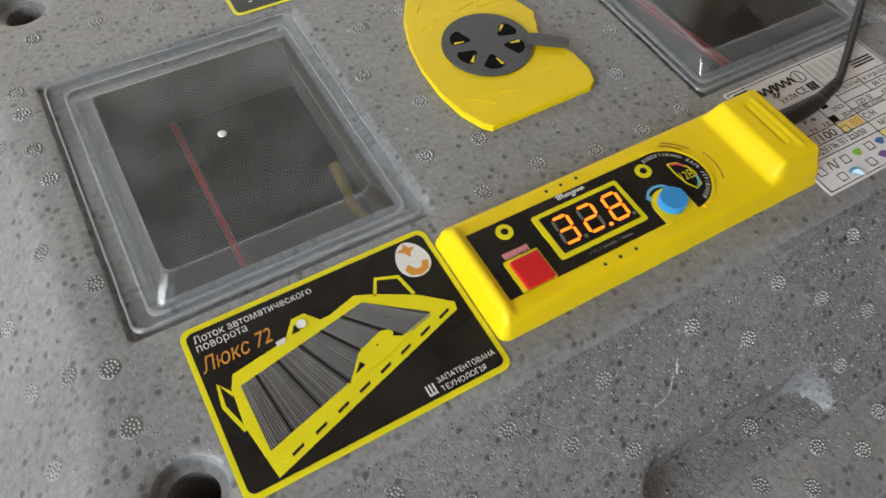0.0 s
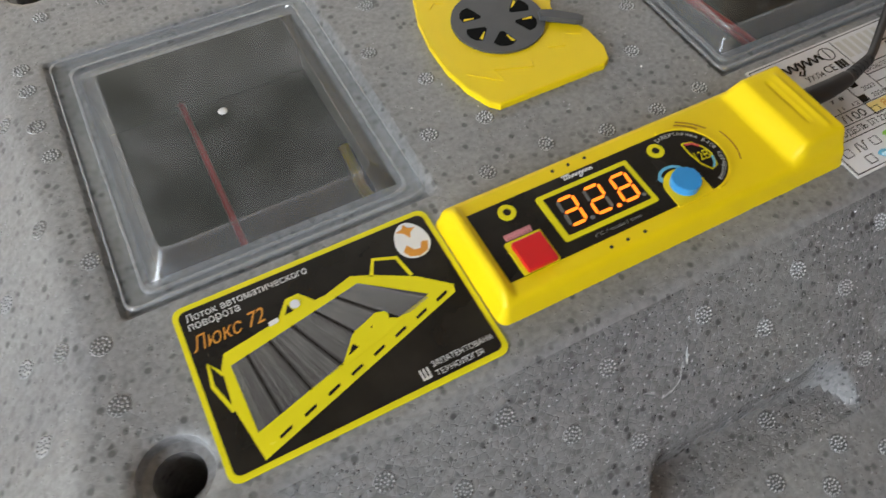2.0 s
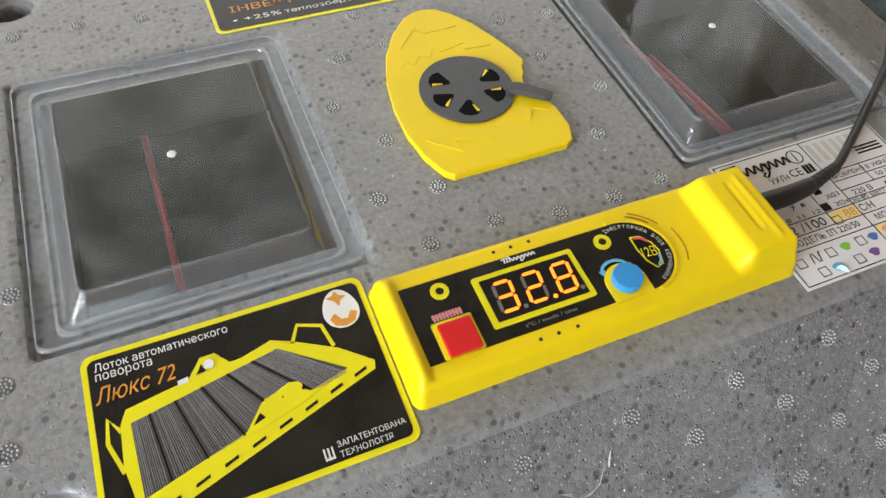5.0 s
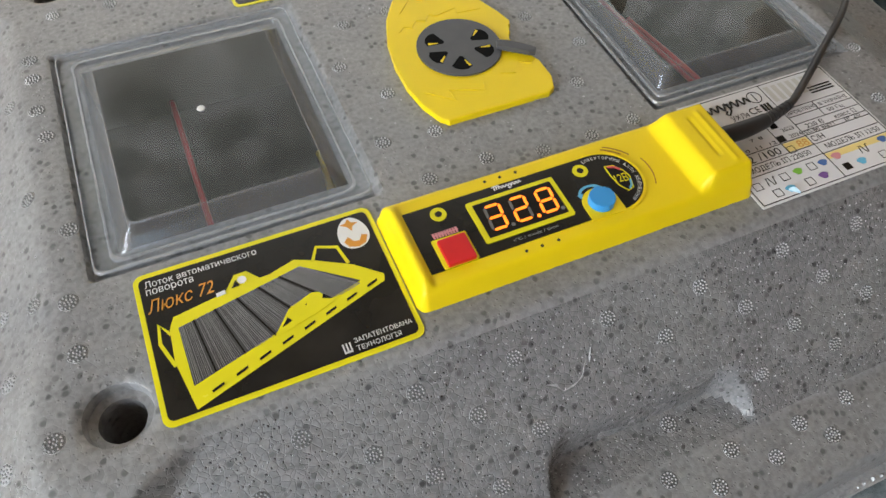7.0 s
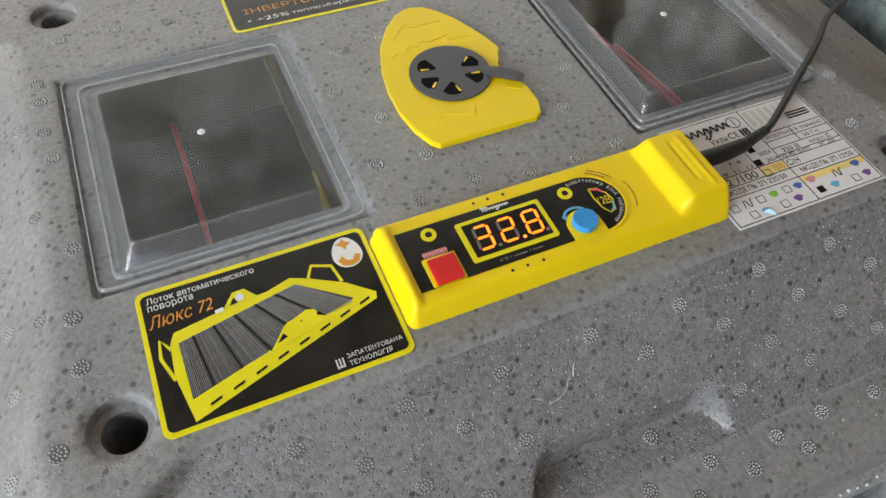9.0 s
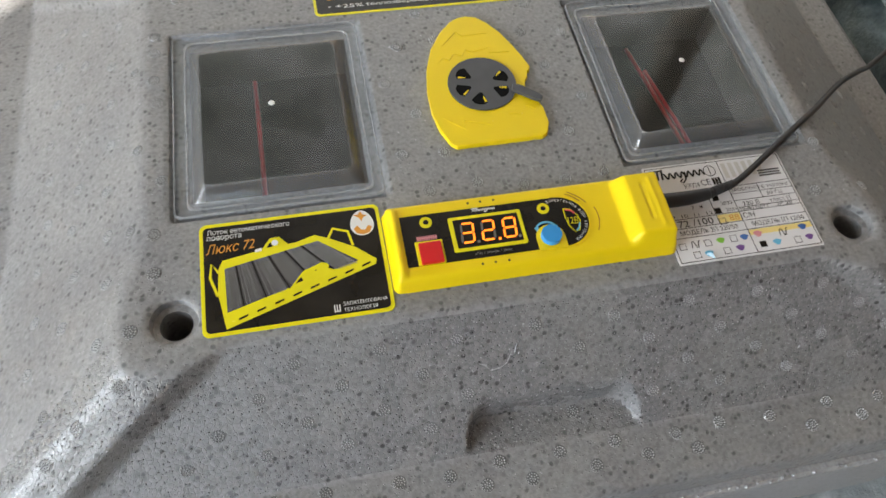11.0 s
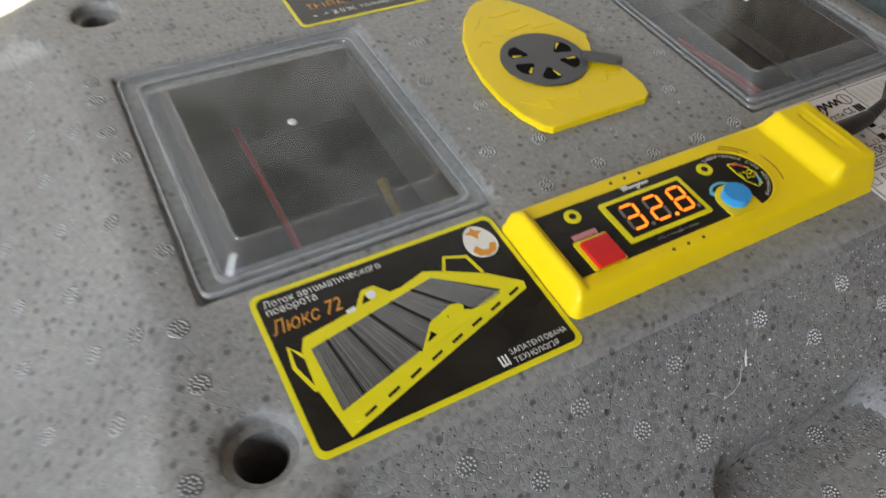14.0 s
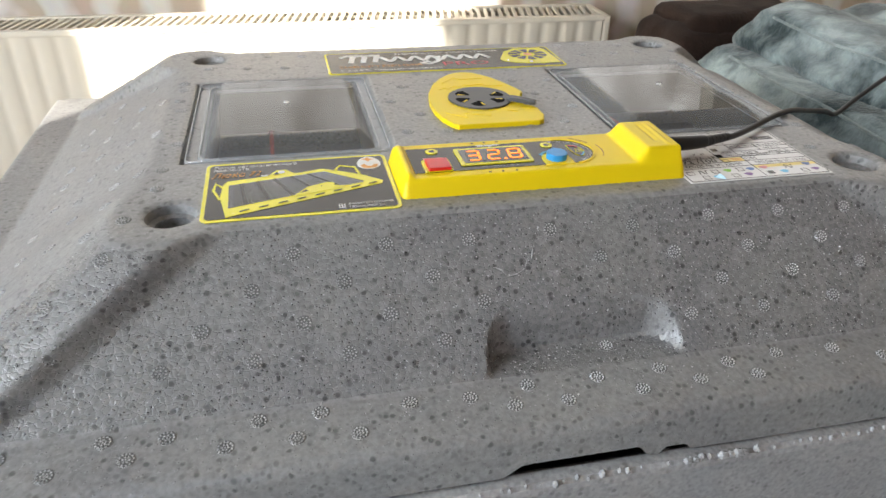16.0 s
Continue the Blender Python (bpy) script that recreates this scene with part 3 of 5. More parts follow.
for k in range(96):
    t = (k + line_rng.uniform(0.35, 0.65)) / 96
    p = (-0.1880 + t * 0.0565, -0.1195 + t * 0.0110)
    q = (-0.1872 + t * 0.0780, -0.1480 + t * 0.0205)
    if k in GAPS:
        part("printed_gap", bar(p, q, 0.0007, INK + 0.0003, INK + 0.0004), BLACK_INK, tray_sticker)
    elif k + 1 not in GAPS and k - 1 not in GAPS:
        part("printed_line", bar(p, q, line_rng.uniform(0.00012, 0.00032), INK + 0.0003, INK + 0.0004), PALE_GREY_INK, tray_sticker)
for k in range(1, 9):
    t = k / 9
    p, q = (-0.1880 + t * 0.0008, -0.1195 - t * 0.0285), (-0.1315 + t * 0.0223, -0.1085 - t * 0.0190)
    part("printed_line", bar(p, q, 0.00018, INK + 0.0003, INK + 0.00035), GREY_INK, tray_sticker)
part("printed_hump", prism([(-0.1520, -0.1400), (-0.1425, -0.1285), (-0.1310, -0.1240), (-0.1275, -0.1250), (-0.1245, -0.1300), (-0.1180, -0.1300), (-0.1300, -0.1345)], INK + 0.0004, INK + 0.0005), YELLOW_INK, tray_sticker)
part("printed_holder", prism([(-0.1665, -0.1105), (-0.1600, -0.1020), (-0.1545, -0.1018), (-0.1490, -0.1085)], INK, INK + 0.00015), YELLOW_INK, tray_sticker)
for pts in ([(-0.1475, -0.1362), (-0.1440, -0.1322), (-0.1425, -0.1345)], [(-0.1272, -0.1285), (-0.1262, -0.1262), (-0.1235, -0.1302)], [(-0.1352, -0.1290), (-0.1342, -0.1284), (-0.1346, -0.1296)]):
    part("printed_notch", prism(pts, INK + 0.0005, INK + 0.0006), BLACK_INK, tray_sticker)
for pts in ([(-0.1625, -0.1088), (-0.1600, -0.1050), (-0.1588, -0.1085)],):
    part("printed_notch", prism(pts, INK + 0.0005, INK + 0.0006), BLACK_INK, tray_sticker)
for i in range(8):
    t = (i + 0.35) / 8
    x, y = -0.1850 + 0.0850 * t, -0.1556 + 0.0268 * t
    part("printed_slot", prism([(x, y), (x + 0.0052, y + 0.0019), (x + 0.0052, y + 0.0031), (x, y + 0.0012)], INK + 0.0005, INK + 0.0006), BLACK_INK, tray_sticker)
for pts in ([(-0.1255, -0.1085), (-0.1215, -0.1010), (-0.1125, -0.1045), (-0.1105, -0.1150)], [(-0.1925, -0.1370), (-0.1965, -0.1245), (-0.1955, -0.1150), (-0.1915, -0.1215)]):
    part("printed_loop", stroke(pts, 0.0016, INK, INK + 0.0002), YELLOW_INK, tray_sticker)
part("printed_lamp", prism(disc(-0.1573, -0.1060, 0.0020, 14), INK + 0.0006, INK + 0.0007), WHITE_INK, tray_sticker)
part("printed_clip", prism([(-0.1695, -0.1090), (-0.1655, -0.1085), (-0.1655, -0.1105), (-0.1695, -0.1110)], INK + 0.0006, INK + 0.0007), WHITE_INK, tray_sticker)
egg = [(-0.1030 + (0.0073 - 0.0012 * math.sin(t)) * math.cos(t), -0.0995 + 0.0092 * math.sin(t)) for t in [2 * math.pi * k / 28 for k in range(28)]]
part("printed_egg", prism(egg, INK, INK + 0.0002), WHITE_INK, tray_sticker)
for pts in ([(-0.1085, -0.1035), (-0.1060, -0.1012), (-0.1040, -0.1045), (-0.1015, -0.1050), (-0.0995, -0.1020), (-0.0970, -0.1030), (-0.0990, -0.1070), (-0.1030, -0.1082), (-0.1070, -0.1068)],
            [(-0.1075, -0.0935), (-0.1045, -0.0930), (-0.1030, -0.0910), (-0.1018, -0.0935), (-0.0990, -0.0945), (-0.1018, -0.0958), (-0.1030, -0.0985), (-0.1045, -0.0955)]):
    part("printed_patch", prism(pts, INK + 0.0002, INK + 0.0003), ORANGE_INK, tray_sticker)
lettering("lettering", "Лоток автоматического", -0.1975, -0.0945, 0.0500, 0.0036, INK, WHITE_INK, tray_sticker)
lettering("lettering", "поворота", -0.1975, -0.0995, 0.0205, 0.0040, INK, WHITE_INK, tray_sticker)
lettering("lettering", "Люкс 72", -0.1985, -0.1085, 0.0285, 0.0070, INK + 0.0003, ORANGE_INK, tray_sticker, 2.0, 0.25)
lettering("lettering", "ЗАПАТЕНТОВАНА", -0.1213, -0.1548, 0.0262, 0.0024, INK, WHITE_INK, tray_sticker)
lettering("lettering", "ТЕХНОЛОГІЯ", -0.1213, -0.1587, 0.0200, 0.0024, INK, WHITE_INK, tray_sticker)
emblem = bmesh.new()
for dx in (-0.0015, 0.0, 0.0015):
    bar((-0.1250 + dx, -0.1582), (-0.1250 + dx, -0.1538), 0.0007, INK, INK + 0.0002, emblem)
bar((-0.1266, -0.1578), (-0.1234, -0.1578), 0.0008, INK, INK + 0.0002, emblem)
part("emblem", emblem, WHITE_INK, tray_sticker)

# ---- name sticker ----
name_sticker = thing("name_sticker", "long black sticker with yellow border, white script and a printed incubator", "sticker", (0, 0.118, TOP), "stickers on the lid")
part("border", prism(round_rect(-0.1125, 0.0870, 0.1040, 0.1500, 0.0045), TOP + 0.0002, TOP + 0.0006), YELLOW_INK, name_sticker)
part("field", prism(round_rect(-0.1105, 0.0890, 0.1020, 0.1480, 0.0030), TOP + 0.0006, TOP + 0.0008), BLACK_INK, name_sticker)
lettering("lettering", "ІНКУБАТОР ПОБУТОВИЙ", -0.0480, 0.1385, 0.0990, 0.0050, INK, WHITE_INK, name_sticker)
lettering("lettering", "ІНВЕРТОРНИЙ", -0.1020, 0.1030, 0.0735, 0.0072, INK, ORANGE_INK, name_sticker)
lettering("lettering", "PRO", -0.0085, 0.1000, 0.0420, 0.0105, INK, RED_INK, name_sticker)
lettering("lettering", "• +25%", -0.1020, 0.0938, 0.0270, 0.0038, INK, WHITE_INK, name_sticker)
lettering("lettering", "теплозбереження", -0.0730, 0.0930, 0.0610, 0.0045, INK, WHITE_INK, name_sticker)


def script_mark(x, y, w, h, z, mat, parent, thick):
    """A brand's script as a plain wavy shape: upright strokes joined by a running line."""
    bm = bmesh.new()
    stroke([(x, y + 0.86 * h), (x + 0.05 * w, y + 0.99 * h), (x + 0.16 * w, y + 0.97 * h), (x + 0.27 * w, y + 1.0 * h)], thick, z, z + 0.0002, bm)
    for k in range(3):
        stroke([(x + (0.09 + 0.08 * k) * w, y + 0.95 * h), (x + (0.06 + 0.08 * k) * w, y + 0.36 * h)], thick * 1.15, z, z + 0.0002, bm)
    run = []
    for k in range(60):
        t = k / 59
        run.append((x + w * (0.26 + 0.74 * t), y + h * (0.55 + 0.19 * math.sin(t * 2 * math.pi * 6.5 + 1.2))))
    stroke(run, thick, z + 0.0002, z + 0.0004, bm)
    stroke([(x + 0.66 * w, y + 0.72 * h), (x + 0.64 * w, y + 0.25 * h), (x + 0.57 * w, y + 0.02 * h), (x + 0.52 * w, y + 0.12 * h), (x + 0.58 * w, y + 0.28 * h)], thick, z, z + 0.0002, bm)
    return part("script_mark", bm, mat, parent)


script_mark(-0.0990, 0.1060, 0.1370, 0.0330, INK, WHITE_INK, name_sticker, 0.0044)
part("printed_incubator", prism([(0.0470, 0.1130), (0.0480, 0.1060), (0.0560, 0.1010), (0.0720, 0.0960), (0.1000, 0.0960), (0.1005, 0.1060), (0.0990, 0.1380), (0.0960, 0.1450), (0.0700, 0.1450), (0.0570, 0.1360)], INK, INK + 0.0002), YELLOW_INK, name_sticker)
fan = bmesh.new()
for k in range(10):
    a0, a1 = 2 * math.pi * (k + 0.12) / 10, 2 * math.pi * (k + 0.86) / 10
    pts = []
    for r in (0.40, 1.0):
        for a in ((a0, a1) if r < 0.5 else (a1, (a0 + a1) / 2, a0)):
            pts.append((0.0770 + 0.0185 * r * math.cos(a), 0.1240 + 0.0165 * r * math.sin(a)))
    prism(pts, INK + 0.0002, INK + 0.0003, bm=fan)
part("printed_grille", fan, BLACK_INK, name_sticker)
part("printed_hub", prism(disc(0.0770, 0.1240, 0.0042), INK + 0.0003, INK + 0.0004), ORANGE_INK, name_sticker)
part("printed_lamp", prism(disc(0.0735, 0.1010, 0.0018, 12), INK + 0.0003, INK + 0.0004), WHITE_INK, name_sticker)
part("printed_lamp", prism(disc(0.0530, 0.1075, 0.0014, 12), INK + 0.0003, INK + 0.0004), WHITE_INK, name_sticker)

# ---- data label ----
data_label = thing("data_label", "white printed data label with ruled boxes and tick squares", "label", (0.14, -0.124, TOP), "stickers on the lid")
part("film", prism(round_rect(0.0890, -0.1618, 0.1895, -0.0860, 0.0006, 2), TOP + 0.0002, TOP + 0.0006), PAPER, data_label)
Z1 = TOP + 0.0007
for p, q in (((0.0905, -0.0875), (0.1880, -0.0875)), ((0.0905, -0.1603), (0.1880, -0.1603)), ((0.0905, -0.0875), (0.0905, -0.1603)), ((0.1880, -0.0875), (0.1880, -0.1603)),
             ((0.1430, -0.0875), (0.1430, -0.1603)), ((0.0905, -0.1090), (0.1880, -0.1090)), ((0.1430, -0.1150), (0.1880, -0.1150)), ((0.1430, -0.1205), (0.1880, -0.1205)), ((0.1430, -0.1260), (0.1880, -0.1260)),
             ((0.0905, -0.1290), (0.1880, -0.1290)), ((0.0905, -0.1360), (0.1880, -0.1360)), ((0.0905, -0.1430), (0.1880, -0.1430)), ((0.1265, -0.1090), (0.1265, -0.1360)), ((0.1640, -0.1090), (0.1640, -0.1205))):
    part("rule_line", bar(p, q, 0.00040, Z1, Z1 + 0.0001), BLACK_INK, data_label)
part("tint_patch", prism([(0.1270, -0.1295), (0.1425, -0.1295), (0.1425, -0.1355), (0.1270, -0.1355)], TOP + 0.0006, TOP + 0.00068), PALE_YELLOW_INK, data_label)
part("tint_patch", prism([(0.1435, -0.1435), (0.1875, -0.1435), (0.1875, -0.1475), (0.1435, -0.1475)], TOP + 0.0006, TOP + 0.00068), PALE_YELLOW_INK, data_label)
for words, x, y, w, h, mat in (("УХЛ4", 0.1130, -0.1060, 0.0115, 0.0036, BLACK_INK), ("CE", 0.1258, -0.1055, 0.0070, 0.0046, BLACK_INK), ("ЗРОБЛЕНО В УКРАЇНІ", 0.1440, -0.1135, 0.0420, 0.0032, BLACK_INK), ("50 Гц", 0.1680, -0.1195, 0.0110, 0.0032, BLACK_INK),
                               ("220 В", 0.1480, -0.1250, 0.0120, 0.0032, BLACK_INK), ("класс ІІ", 0.1680, -0.1250, 0.0150, 0.0032, BLACK_INK), ("50-80 Ватт", 0.1440, -0.1285, 0.0210, 0.0026, BLACK_INK), ("IP 20", 0.1720, -0.1285, 0.0105, 0.0026, BLACK_INK),
                               ("2023", 0.1330, -0.1225, 0.0080, 0.0026, BLACK_INK), ("2024", 0.1345, -0.1278, 0.0080, 0.0026, BLACK_INK), ("72 /100", 0.0985, -0.1350, 0.0245, 0.0048, BLACK_INK), ("88", 0.1345, -0.1350, 0.0070, 0.0046, ORANGE_INK), ("С/Н", 0.1445, -0.1345, 0.0080, 0.0042, BLACK_INK),
                               ("МОДЕЛЬ ІП 220/50", 0.0975, -0.1418, 0.0400, 0.0042, BLACK_INK), ("МОДЕЛЬ ІП 12/50", 0.1480, -0.1418, 0.0370, 0.0042, BLACK_INK), ("7  8", 0.1120, -0.1225, 0.0080, 0.0022, BLACK_INK), ("9  10  11  12", 0.0960, -0.1280, 0.0290, 0.0022, BLACK_INK)):
    lettering("lettering", words, x, y, w, h, Z1, mat, data_label)
script_mark(0.0920, -0.1015, 0.0390, 0.0120, Z1, BLACK_INK, data_label, 0.0011)
part("seal", stroke([(0.1355 + 0.0042 * math.cos(a), -0.0945 + 0.0042 * math.sin(a)) for a in [2 * math.pi * k / 20 for k in range(21)]], 0.0005, Z1, Z1 + 0.0001), BLACK_INK, data_label)
part("seal_mark", bar((0.1355, -0.0975), (0.1355, -0.0915), 0.0005, Z1, Z1 + 0.0001), BLACK_INK, data_label)
for k in range(3):
    part("code_bar", prism([(0.1345 + 0.0021 * k, -0.1060), (0.1361 + 0.0021 * k, -0.1060), (0.1361 + 0.0021 * k, -0.1005), (0.1345 + 0.0021 * k, -0.1005)], Z1, Z1 + 0.0001), BLACK_INK, data_label)
for k in range(6):
    part("faint_bar", prism([(0.1450 + 0.0050 * k, -0.1020), (0.1480 + 0.0050 * k, -0.1020), (0.1480 + 0.0050 * k, -0.0900), (0.1450 + 0.0050 * k, -0.0900)], Z1, Z1 + 0.0001), plain("faint_print", (0.52, 0.50, 0.46), 0.4, bump=0.0) if k == 0 else bpy.data.materials["faint_print"], data_label)
for k in range(3):
    part("text_bar", prism([(0.1690, -0.1000 - 0.0020 * k), (0.1850, -0.1000 - 0.0020 * k), (0.1850, -0.0990 - 0.0020 * k), (0.1690, -0.0990 - 0.0020 * k)], Z1, Z1 + 0.0001), BLACK_INK, data_label)
for x, y, full in ((0.0955, -0.1490, 0), (0.1130, -0.1485, 0), (0.1310, -0.1480, 0), (0.1030, -0.1560, 0), (0.1235, -0.1560, 0), (0.1490, -0.1550, 1), (0.1735, -0.1555, 0), (0.1290, -0.1345, 0), (0.0945, -0.1345, 1), (0.1290, -0.1262, 1), (0.1310, -0.1165, 1)):
    s = 0.0022
    if full:
        part("tick_square", prism([(x - s, y - s), (x + s, y - s), (x + s, y + s), (x - s, y + s)], Z1, Z1 + 0.0001), BLACK_INK, data_label)
    else:
        part("tick_square", stroke([(x - s, y - s), (x + s, y - s), (x + s, y + s), (x - s, y + s), (x - s, y - s)], 0.0004, Z1, Z1 + 0.0001), BLACK_INK, data_label)
for x, y, r, mat in ((0.1220, -0.1480, 0.0026, GREEN_INK), (0.1385, -0.1480, 0.0026, BLUE_INK), (0.1110, -0.1560, 0.0028, CYAN_INK), (0.1330, -0.1552, 0.0027, VIOLET_INK), (0.1485, -0.1470, 0.0028, PINK_INK), (0.1805, -0.1465, 0.0027, BLUE_INK), (0.1590, -0.1548, 0.0027, CYAN_INK), (0.1820, -0.1545, 0.0026, VIOLET_INK)):
    part("pictogram", prism([(x + r * (1 + 0.25 * math.sin(3 * a)) * math.cos(a), y + 0.8 * r * math.sin(a)) for a in [2 * math.pi * k / 18 for k in range(18)]], Z1, Z1 + 0.0001), mat, data_label)
for x in (0.1045, 0.1660):
    part("pictogram", stroke([(x + 0.0011 * k - 0.003, -0.1488 + (0.0028 if k % 4 in (1, 2) else -0.002)) for k in range(7)], 0.0005, Z1, Z1 + 0.0001), BLACK_INK, data_label)

scrap = bmesh.new()
rows = []
for k in range(6):
    t = k / 5
    x, y, w = 0.1090 + 0.0042 * t, -0.1562 - 0.0034 * t + 0.0008 * math.sin(4 * t), 0.0011 * math.sin(math.pi * (0.15 + 0.75 * t))
    rows.append([scrap.verts.new((x - 0.5 * w, y - w, TOP + 0.0010)), scrap.verts.new((x, y, TOP + 0.0016 + 0.0016 * math.sin(math.pi * t))), scrap.verts.new((x + 0.5 * w, y + w, TOP + 0.0010))])
for a, b in zip(rows, rows[1:]):
    for p in range(2):
        scrap.faces.new((a[p], b[p], b[p + 1], a[p + 1]))
part("film_scrap", scrap, plain("bluish_film", (0.42, 0.62, 0.72), 0.2, var=0.2, scale=600, bump=0.0), data_label, "curled scrap of bluish film")

# ---- controller ----
FACE = TOP + 0.0105
CX0, CX1, CY0, CY1 = -0.0905, 0.0915, -0.1525, -0.0940


def housing_mesh():
    nx, ny = 183, 60
    X, Y = np.meshgrid(np.linspace(CX0, CX1, nx), np.linspace(CY0, CY1, ny))
    cx, cy, hx, hy, r = (CX0 + CX1) / 2, (CY0 + CY1) / 2, (CX1 - CX0) / 2, (CY1 - CY0) / 2, 0.005
    # corners of the grid drawn onto a rounded outline
    qx, qy = abs(X - cx) - (hx - r), abs(Y - cy) - (hy - r)
    corner = (qx > 0) & (qy > 0)
    m, d = np.maximum(qx, qy), np.maximum(np.hypot(qx, qy), 1e-9)
    f = np.where(corner, m / d, 1.0)
    X = np.where(corner, cx + np.sign(X - cx) * (hx - r + qx * f), X)
    Y = np.where(corner, cy + np.sign(Y - cy) * (hy - r + qy * f), Y)
    inside = np.where(corner, r - m, np.minimum(hx - abs(X - cx), hy - abs(Y - cy)))
    lip = ease(0.0, 0.0008, inside) * 0.0018
    t = np.clip((inside - 0.0014) / 0.0040, 0, 1)
    rise = 0.0105 - 0.0018
    Z = TOP + lip + rise * np.sqrt(np.clip(1 - (1 - t) ** 2.2, 0, 1))
    full = ease(0.002, 0.006, inside)
    ridge = ease(-0.0885, -0.0855, X) * (1 - ease(-0.0835, -0.0805, X)) * ease(CY0 + 0.003, CY0 + 0.010, Y) * (1 - ease(CY1 - 0.009, CY1 - 0.003, Y))
    Z = Z + 0.0022 * ridge * full
    hump = ease(0.0570, 0.0665, X) * ease(CY0 + 0.0035, CY0 + 0.0090, Y) * (1 - ease(CY1 - 0.0075, CY1 - 0.0030, Y)) * (1 - ease(0.0870, 0.0895, X))
    Z = Z + 0.0085 * hump
    slot = ease(0.0738, 0.0748, X) * (1 - ease(0.0752, 0.0766, X)) * ease(-0.1360, -0.1340, Y) * (1 - ease(-0.1090, -0.1070, Y))
    rib = ease(0.0790, 0.0805, X) * (1 - ease(0.0810, 0.0830, X)) * ease(-0.1420, -0.1400, Y) * (1 - ease(-0.1060, -0.1040, Y))
    Z = Z - 0.0008 * slot + 0.0006 * rib
    verts = np.stack([X.ravel(), Y.ravel(), Z.ravel()], 1).tolist()
    idx = np.arange(nx * ny).reshape(ny, nx)
    faces = np.stack([idx[:-1, :-1], idx[:-1, 1:], idx[1:, 1:], idx[1:, :-1]], -1).reshape(-1, 4).tolist()
    ring = list(idx[0, :]) + list(idx[1:, -1]) + list(idx[-1, -2::-1]) + list(idx[-2:0:-1, 0])
    row = []
    for i in ring:
        row.append(len(verts))
        verts.append([verts[i][0], verts[i][1], TOP - 0.001])
    for i in range(len(ring)):
        j = (i + 1) % len(ring)
        faces.append([ring[i], row[i], row[j], ring[j]])
    me = bpy.data.meshes.new("housing")
    me.from_pydata(verts, [], faces)
    me.update()
    return me


ctl = thing("temperature_controller", "yellow plastic temperature controller with orange digits and blue knob", "controller", (0, -0.1235, TOP))
link_mesh("housing", housing_mesh(), YELLOW, ctl, smooth=True)
arc = [(0.0185 + 0.0185 * math.cos(radians(a)), -0.1235 + 0.0178 * math.sin(radians(a))) for a in range(-88, 91, 8)]
panel = part("face_panel", prism([(-0.0805, -0.1413)] + arc + [(-0.0805, -0.1057)], FACE - 0.0005, FACE + 0.0003), BLACK_INK, ctl, "black printed face panel")
trim = [(0.0185 + 0.0194 * math.cos(radians(a)), -0.1235 + 0.0187 * math.sin(radians(a))) for a in range(-80, 101, 8)]
part("panel_trim", stroke(trim, 0.0012, FACE - 0.0005, FACE + 0.0008), YELLOW, ctl)
F1 = FACE + 0.0004
tab = [(0.0098 + 0.0092 * math.cos(radians(a)), -0.1338 + 0.0088 * math.sin(radians(a))) for a in range(0, 181, 12)]
part("knob_surround", prism([(0.0190, -0.1424)] + tab + [(0.0006, -0.1424)], FACE - 0.0005, F1 + 0.0002), YELLOW, ctl)
rim = part("display_frame", prism(round_rect(-0.0512, -0.1358, -0.0050, -0.1112, 0.0012, 3), F1, F1 + 0.0006), YELLOW_INK, ctl)
lens = part("display_lens", prism(round_rect(-0.0485, -0.1335, -0.0075, -0.1135, 0.0004, 2), F1 + 0.0006, F1 + 0.0008), SMOKE, ctl, "dark display lens")
F2 = F1 + 0.0009


def segment(x, y, w, h, lit):
    """One bar of a digit, pointed at both ends."""
    if w > h:
        pts = [(x - w / 2, y), (x - w / 2 + h / 2, y - h / 2), (x + w / 2 - h / 2, y - h / 2), (x + w / 2, y), (x + w / 2 - h / 2, y + h / 2), (x - w / 2 + h / 2, y + h / 2)]
    else:
        pts = [(x, y - h / 2), (x + w / 2, y - h / 2 + w / 2), (x + w / 2, y + h / 2 - w / 2), (x, y + h / 2), (x - w / 2, y + h / 2 - w / 2), (x - w / 2, y - h / 2 + w / 2)]
    pts = [(px + 0.09 * (py + 0.1235), py) for px, py in pts]
    return part("lit_segment" if lit else "unlit_segment", prism(pts, F2, F2 + 0.0002), LIT if lit else UNLIT, lens, "glowing orange segment" if lit else "")


for cx, on in ((-0.0408, "abgcd"), (-0.0278, "abged"), (-0.0142, "abcdefg")):
    for key, dx, dy, w, h in (("a", 0, 0.0067, 0.0066, 0.0014), ("g", 0, 0, 0.0066, 0.0014), ("d", 0, -0.0067, 0.0066, 0.0014), ("f", -0.0037, 0.0034, 0.0014, 0.0062), ("b", 0.0037, 0.0034, 0.0014, 0.0062),
                              ("e", -0.0037, -0.0034, 0.0014, 0.0062), ("c", 0.0037, -0.0034, 0.0014, 0.0062)):
        segment(cx + dx, -0.1235 + dy, w, h, key in on)
for px, lit in ((-0.0352, 0), (-0.0218, 1), (-0.0092, 0)):
    part("lit_point" if lit else "unlit_point", prism(disc(px, -0.1305, 0.0010, 12), F2, F2 + 0.0002), LIT if lit else UNLIT, lens)

btn = part("button_frame", prism(round_rect(-0.0742, -0.1413, -0.0572, -0.1250, 0.0008, 3), F1, F1 + 0.0006), YELLOW_INK, ctl)
part("button", prism(round_rect(-0.0722, -0.1413, -0.0585, -0.1268, 0.0008, 3), F1 + 0.0006, F1 + 0.0026, 0.0006), RED_BUTTON, btn, "red square push button")
